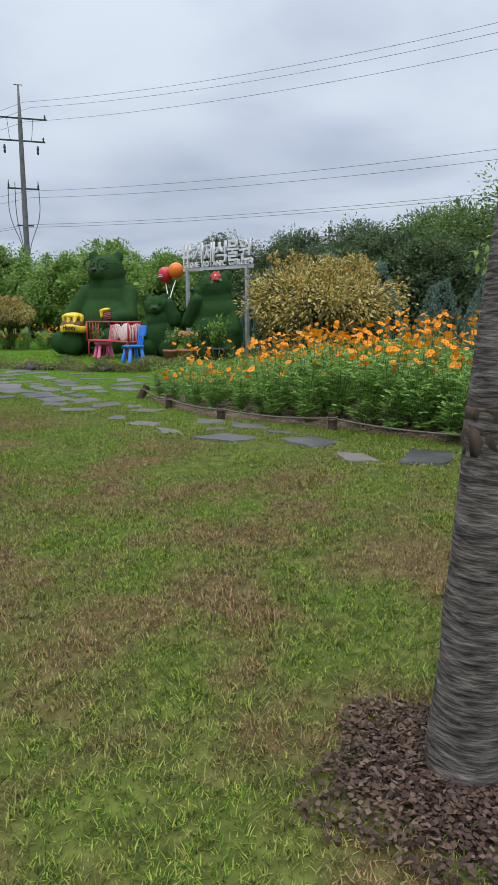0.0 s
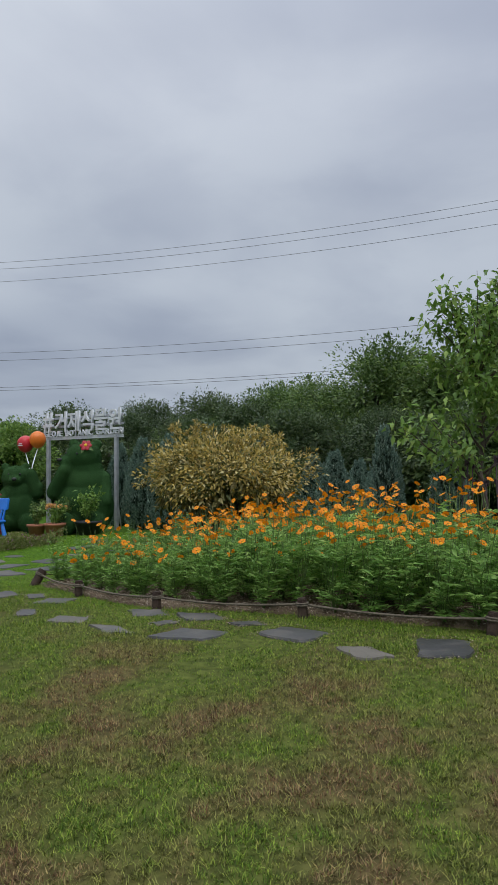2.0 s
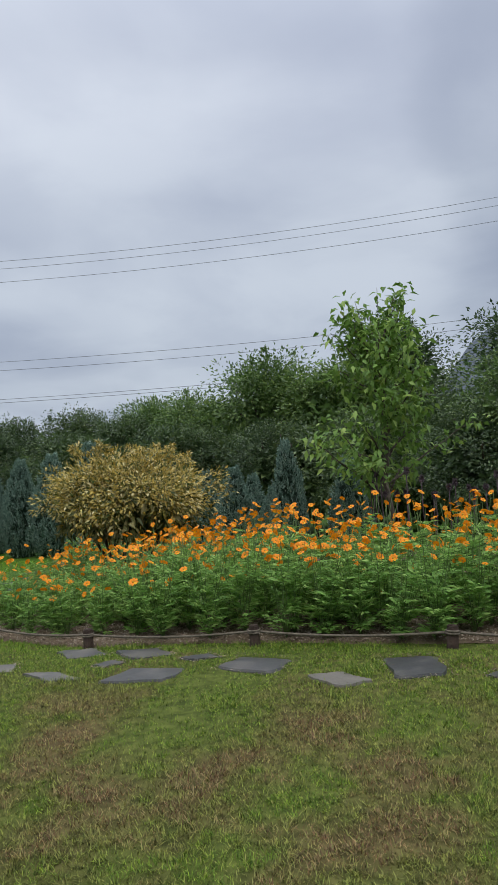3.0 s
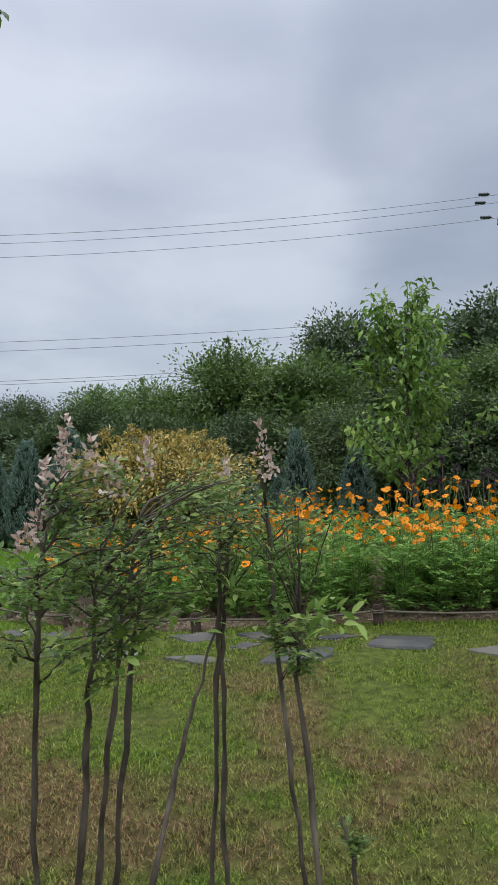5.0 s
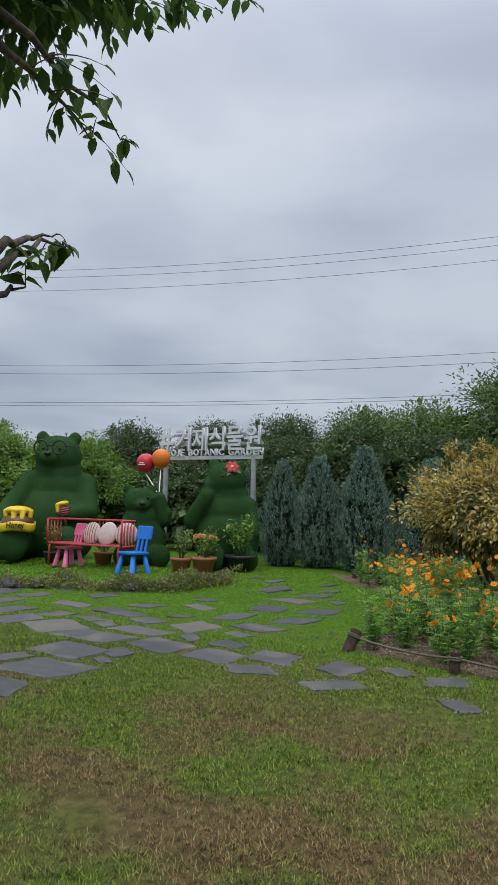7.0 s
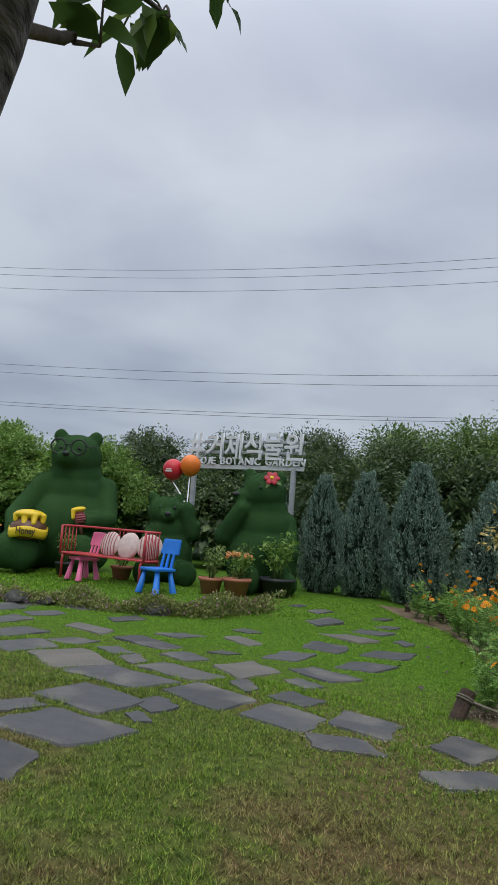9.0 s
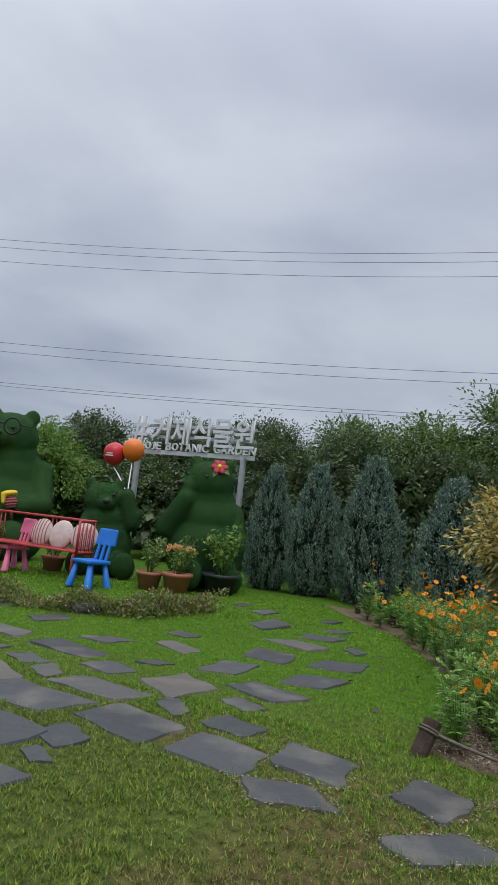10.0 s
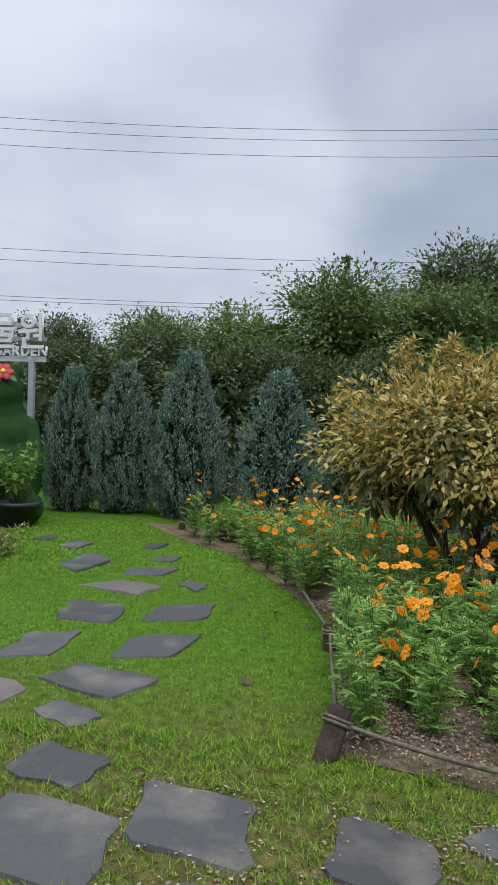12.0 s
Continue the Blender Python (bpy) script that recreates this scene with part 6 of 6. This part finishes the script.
pot((-8.62, 11.72, gz(-8.6, 11.7)), 0.2, 0.28, M_TERRA, "terracotta pot with a leafy green plant", M_SAPLING, 30, 0.55, 0.07)
pot((-8.2, 11.85, gz(-8.2, 11.9)), 0.23, 0.30, M_TERRA, "terracotta pot with peach and yellow flowers", M_TREE_LIGHT, 26, 0.40, 0.07, 12)
pot((-7.72, 12.4, gz(-7.7, 12.4)), 0.29, 0.32, M_BLACKPOT, "black pot with a glossy-leaved shrub", M_TREE_LIGHT, 24, 0.75, 0.11)
pot((-10.75, 12.05, gz(-10.7, 12.0)), 0.2, 0.26, M_TERRA, "terracotta pot with a small plant behind the bench", M_SAPLING, 18, 0.28, 0.06)
pot((-12.05, 11.95, gz(-12, 12)), 0.18, 0.24, M_BLACKPOT, "dark pot with a straggling plant before the bear", M_SAPLING, 26, 0.6, 0.07)
pot((-8.35, 12.3, gz(-8.3, 12.3)), 0.2, 0.26, M_BLACKPOT, "dark pot with a bushy fern-like plant", M_TREE, 34, 0.6, 0.08)


# ---------------------------------------------------------------- flower border along the terrace
def border():
    key = [(-12.6, 7.7), (-10.6, 8.45), (-9.3, 9.1), (-8.2, 9.3), (-7.5, 9.8), (-6.95, 10.6)]
    P = []
    n = 15000
    seg = rng.integers(0, len(key) - 1, n)
    t = rng.random(n)
    A, B = np.array(key)[seg], np.array(key)[seg + 1]
    C = A + (B - A) * t[:, None] + rng.normal(size=(n, 2)) * 0.13
    lump = 0.6 + 0.5 * np.sin(C[:, 0] * 5.3) * np.cos(C[:, 1] * 4.1)
    z = ground_z(C[:, 0], C[:, 1]) + np.clip(rng.random(n) * 0.27 * lump, 0.0, 0.3)
    P = np.stack([C[:, 0], C[:, 1], z], axis=1)
    D = rng.normal(size=(n, 3)) + np.array([0, 0, 0.6])
    cut = 13600
    V, F = leaf_arrays(P[:cut], D[:cut], rng.normal(size=(cut, 3)), rng.uniform(0.03, 0.07, cut), 0.022, 0.2, False)
    tagged(place_mesh("border_foliage", mesh_np("border_foliage", V, F), M_BORDER), "low olive-green border plants edging the terrace", "plants", kind="stuff")
    m = n - cut
    Q = P[cut:]
    Q[:, 2] += 0.035
    V, F = leaf_arrays(Q, D[cut:], np.tile([[0, 0, 1.0]], (m, 1)) + rng.normal(size=(m, 3)) * 0.5, rng.uniform(0.02, 0.035, m), 0.024, 0.1, False)
    tagged(place_mesh("border_blossom", mesh_np("border_blossom", V, F), M_BORDERFL), "small pink, violet and cream border blossoms", "flowers", kind="stuff")
    for x, y, s in ((-9.9, 8.7, 0.22), (-8.0, 9.35, 0.2), (-9.55, 8.9, 0.14)):
        bm = bmesh.new()
        bmesh.ops.create_icosphere(bm, subdivisions=3, radius=1.0)
        for v in bm.verts:
            k = 1 + 0.35 * noise.noise(v.co * 1.6 + Vector((x, y, 0)))
            v.co = Vector((v.co.x * s * k, v.co.y * s * 0.8 * k, v.co.z * s * 0.55 * k + s * 0.2))
        ob = part("rock", bm, M_ROCK)
        ob.matrix_world = pose(x, y, gz(x, y), 0, 0, x * 40)
        tagged(ob, "rough dark edging rock among the border plants", "rock", "edging rocks")


border()


# ---------------------------------------------------------------- fallen leaves and grit on the lawn
def fallen_leaves():
    V, F = broad_leaves(np.array([[-0.03, 0, 0.012]]), np.array([[1.0, 0, 0.1]]), np.array([[0, 0, 1.0]]), 0.065, 0.05, 0.25)
    me = mesh_np("fallen_leaf", V, F)
    for i, (x, y) in enumerate(((-4.52, 9.87), (-4.32, 9.67), (-3.98, 9.21), (-3.72, 8.88), (-4.01, 7.62), (-3.76, 10.16), (-4.37, 9.28), (-4.44, 8.47), (-4.00, 8.59), (-3.89, 9.79))):
        ob = place_mesh("fallen_leaf", me, M_DEAD)
        ob.matrix_world = pose(x, y, gz(x, y) + 0.012, random.uniform(-15, 15), random.uniform(-15, 15), i * 77)
        tagged(ob, "curled dark brown dead leaf on the lawn", "leaf", "fallen leaves")


def stone_grit():
    """Sand washed out round the slabs beside the bed."""
    P = []
    for sx, sy, out in STONE_SHAPES:
        if not (5.2 < sy < 6.6 and sx > -4.4):
            continue
        k = 120
        e = rng.integers(0, 4, k)
        A, B = np.array([tuple(v) for v in out])[e], np.array([tuple(v) for v in out])[(e + 1) % 4]
        Q = (A + (B - A) * rng.random(k)[:, None]) * rng.normal(1.08, 0.13, k)[:, None]
        P.append(np.stack([sx + Q[:, 0], sy + Q[:, 1], np.zeros(k)], axis=1))
    P = np.concatenate(P)
    n = len(P)
    P[:, 2] = ground_z(P[:, 0], P[:, 1]) + 0.014
    V, F = leaf_arrays(P, rng.normal(size=(n, 3)) * np.array([1, 1, 0.15]), np.tile([[0, 0, 1.0]], (n, 1)), rng.uniform(0.008, 0.022, n), rng.uniform(0.007, 0.018, n), 0.1, False)
    tagged(place_mesh("stone_grit", mesh_np("stone_grit", V, F), M_GRAVEL), "pale sandy grit washed round the stepping stones", "grit", kind="stuff")


fallen_leaves()
stone_grit()


# ---------------------------------------------------------------- dried seed heads behind the cosmos
def seed_stalks():
    src = empty("seed_stalk", Matrix.Identity(4), "dried globe-shaped seed head on a tall thin stalk", "dried flower", "dried seed heads")
    tube_part("stalk", bend((0, 0, -0.05), (0.03, 0.0, 0.95), 0, 5, 0.005), 0.007, M_DEAD, src, 5)
    n = 70
    D = ball_points(n)
    V, F = leaf_arrays(np.tile([[0.03, 0, 0.99]], (n, 1)), D, rng.normal(size=(n, 3)), 0.055, 0.014, 0.0, False)
    place_mesh("seed_head", mesh_np("seed_head", V, F), M_DEAD, src)
    spots = []
    for i in range(46):
        spots.append((1.0 + 4.0 * rng.random(), 9.75 + 0.7 * rng.random(), rng.uniform(0.9, 1.1), rng.uniform(1.1, 1.5), rng.uniform(0, 360)))
    scatter(src, spots)


seed_stalks()


# ---------------------------------------------------------------- power line
def pole(x, y, turn, h, label):
    p = empty("utility_pole", pose(x, y, 0, 0, 0, turn), label, "pole", "utility poles")
    part("shaft", lathe_bm([(0.21, -0.3), (0.20, 0.5), (0.13, h * 0.86), (0.11, h * 0.87), (0.05, h)], 14), M_POLE, p)
    part("cap_arm", box_bm(0.5, 0.05, 0.04, (0, 0, h - 0.02), 0.008), M_DARKMETAL, p)
    for z, w in ((h - 1.9, 3.2), (h - 3.2, 2.9), (h - 6.0, 1.9), (h - 8.2, 1.0)):
        arm = part("crossarm", box_bm(w, 0.09, 0.09, (0, 0.16, z), 0.012), M_DARKMETAL, p)
        if w > 1.5:
            for sx in (-0.46, 0.0, 0.46):
                part("insulator", lathe_bm([(0.03, 0.08), (0.07, 0.12), (0.03, 0.17), (0.07, 0.21), (0.03, 0.3), (0.02, 0.55 if z < h - 5 else 0.34)], 10, (sx * w, 0.16, z)), M_DARKMETAL, arm)
    for sx in (-0.9, -0.5, 0.9):
        tube_part("riser_cable", rounded([(sx, 0.16, h - 5.6), (sx * 1.05, 0.2, h - 7.6), (0.14 * (1 if sx > 0 else -1), 0.2, h - 9.6), (0.13 * (1 if sx > 0 else -1), 0.2, 1.0)], 0.8, 5), 0.028, M_WIRE, p, 6)
    for sx in (-0.75, 0.75):
        tube_part("jumper", bend((sx, 0.2, h - 1.9), (sx * 0.8, 0.3, h - 3.1), 0.25, 8), 0.016, M_WIRE, p, 5)
        part("string_insulator", lathe_bm([(0.05, 0), (0.08, 0.1), (0.05, 0.2), (0.08, 0.3), (0.05, 0.5)], 10, (sx * 1.3, 0.18, h - 3.9)), M_DARKMETAL, p)


P1, P2 = (-37.0, 24.2), (7.6, 33.3)
pole(*P1, 62, 14.8, "tall concrete utility pole with crossarms and hanging cables")
pole(*P2, 100, 14.8, "concrete utility pole with crossarms beyond the trees")


def wires():
    rows = [(0.35, 13.9, 13.95, 1.15, 0.010), (0.85, 13.7, 13.75, 1.15, 0.010), (0.3, 12.75, 12.85, 1.05, 0.010), (0.2, 8.7, 8.5, 0.7, 0.010), (0.5, 8.35, 8.15, 0.7, 0.010),
            (0.2, 6.7, 6.7, 0.55, 0.010), (-0.1, 6.5, 6.5, 0.55, 0.01)]
    d = Vector((P2[0] - P1[0], P2[1] - P1[1], 0)).normalized()
    side = Vector((-d.y, d.x, 0))
    for off, z0, z1, sag, r in rows:
        a = Vector((*P1, z0)) + side * off
        b = Vector((*P2, z1)) + side * off
        V1, F1 = tube_arrays(bend(a, b, sag, 40), r, 5)
        a2, b2 = a - d * 45, b + d * 45
        V, F = join_arrays([(V1, F1), tube_arrays(bend(a2, a, sag, 20), r, 5), tube_arrays(bend(b, b2, sag, 20), r, 5)])
        ob = place_mesh("power_line", mesh_np("power_line", V, F, True), M_WIRE)
        tagged(ob, "thin dark overhead cable strung between the poles", "cable", "overhead cables")
        if z1 > 12:
            ends = [b - d * (1.45 - 0.06 * i) + Vector((0, 0, -0.02)) for i in range(10)]
            V, F = tube_arrays(ends, [0.03, 0.09, 0.05, 0.09, 0.05, 0.09, 0.05, 0.09, 0.05, 0.02], 8)
            ob = place_mesh("strain_insulator", mesh_np("strain_insulator", V, F, True), M_DARKMETAL)
            tagged(ob, "dark ribbed strain insulator on an overhead cable", "insulator", "cable insulators")


wires()


# ---------------------------------------------------------------- distance
def hill():
    V, F = [], []
    n = 60
    for i in range(n):
        t = i / (n - 1)
        a = math.radians(100 - 85 * t)
        h = 10 + 108 * sm(0.03, 0.15, t) * (1 - 0.5 * sm(0.5, 0.95, t)) + 9 * noise.noise((t * 9, 0, 0)) + 3 * noise.noise((t * 40, 2, 0))
        for k, (rr, hh) in enumerate(((430, -5), (470, h * 0.45), (520, h * 0.8), (560, h), (640, -5))):
            V.append((rr * math.cos(a), rr * math.sin(a), hh))
    for i in range(n - 1):
        for k in range(4):
            a = i * 5 + k
            F.append((a, a + 1, a + 6, a + 5))
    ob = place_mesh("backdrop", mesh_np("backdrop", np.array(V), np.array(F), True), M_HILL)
    tagged(ob, "dark wooded hill under low cloud, distance haze put into its blue-grey colour", "hill", kind="structure")


hill()


def teal_shed():
    s = empty("shed", pose(-27.5, 22.5, 0, 0, 0, 35), "small teal-clad shed with a pale grey roof", "building")
    part("wall", box_bm(5.0, 3.2, 2.2, (0, 0, -0.1), 0.02), M_TEAL, s)
    bm = bmesh.new()
    bmesh.ops.create_cube(bm, size=1.0)
    for v in bm.verts:
        v.co = Vector((v.co.x * 5.5, v.co.y * (3.8 if v.co.z < 0 else 0.4), 2.12 + (v.co.z + 0.5) * 0.8))
    part("roof", bm, M_ROOF, s)
    part("door", box_bm(0.9, 0.06, 1.9, (1.2, -1.63, 0), 0.02), M_STEEL, s, "grey metal door")
    for x in (-1.5, -0.2):
        w = part("window", box_bm(0.8, 0.06, 0.7, (x, -1.63, 1.0), 0.02), M_WHITE, s, "white framed window")
        part("pane", box_bm(0.66, 0.02, 0.56, (x, -1.67, 1.07), 0.005), M_BLACKPOT, w)


teal_shed()
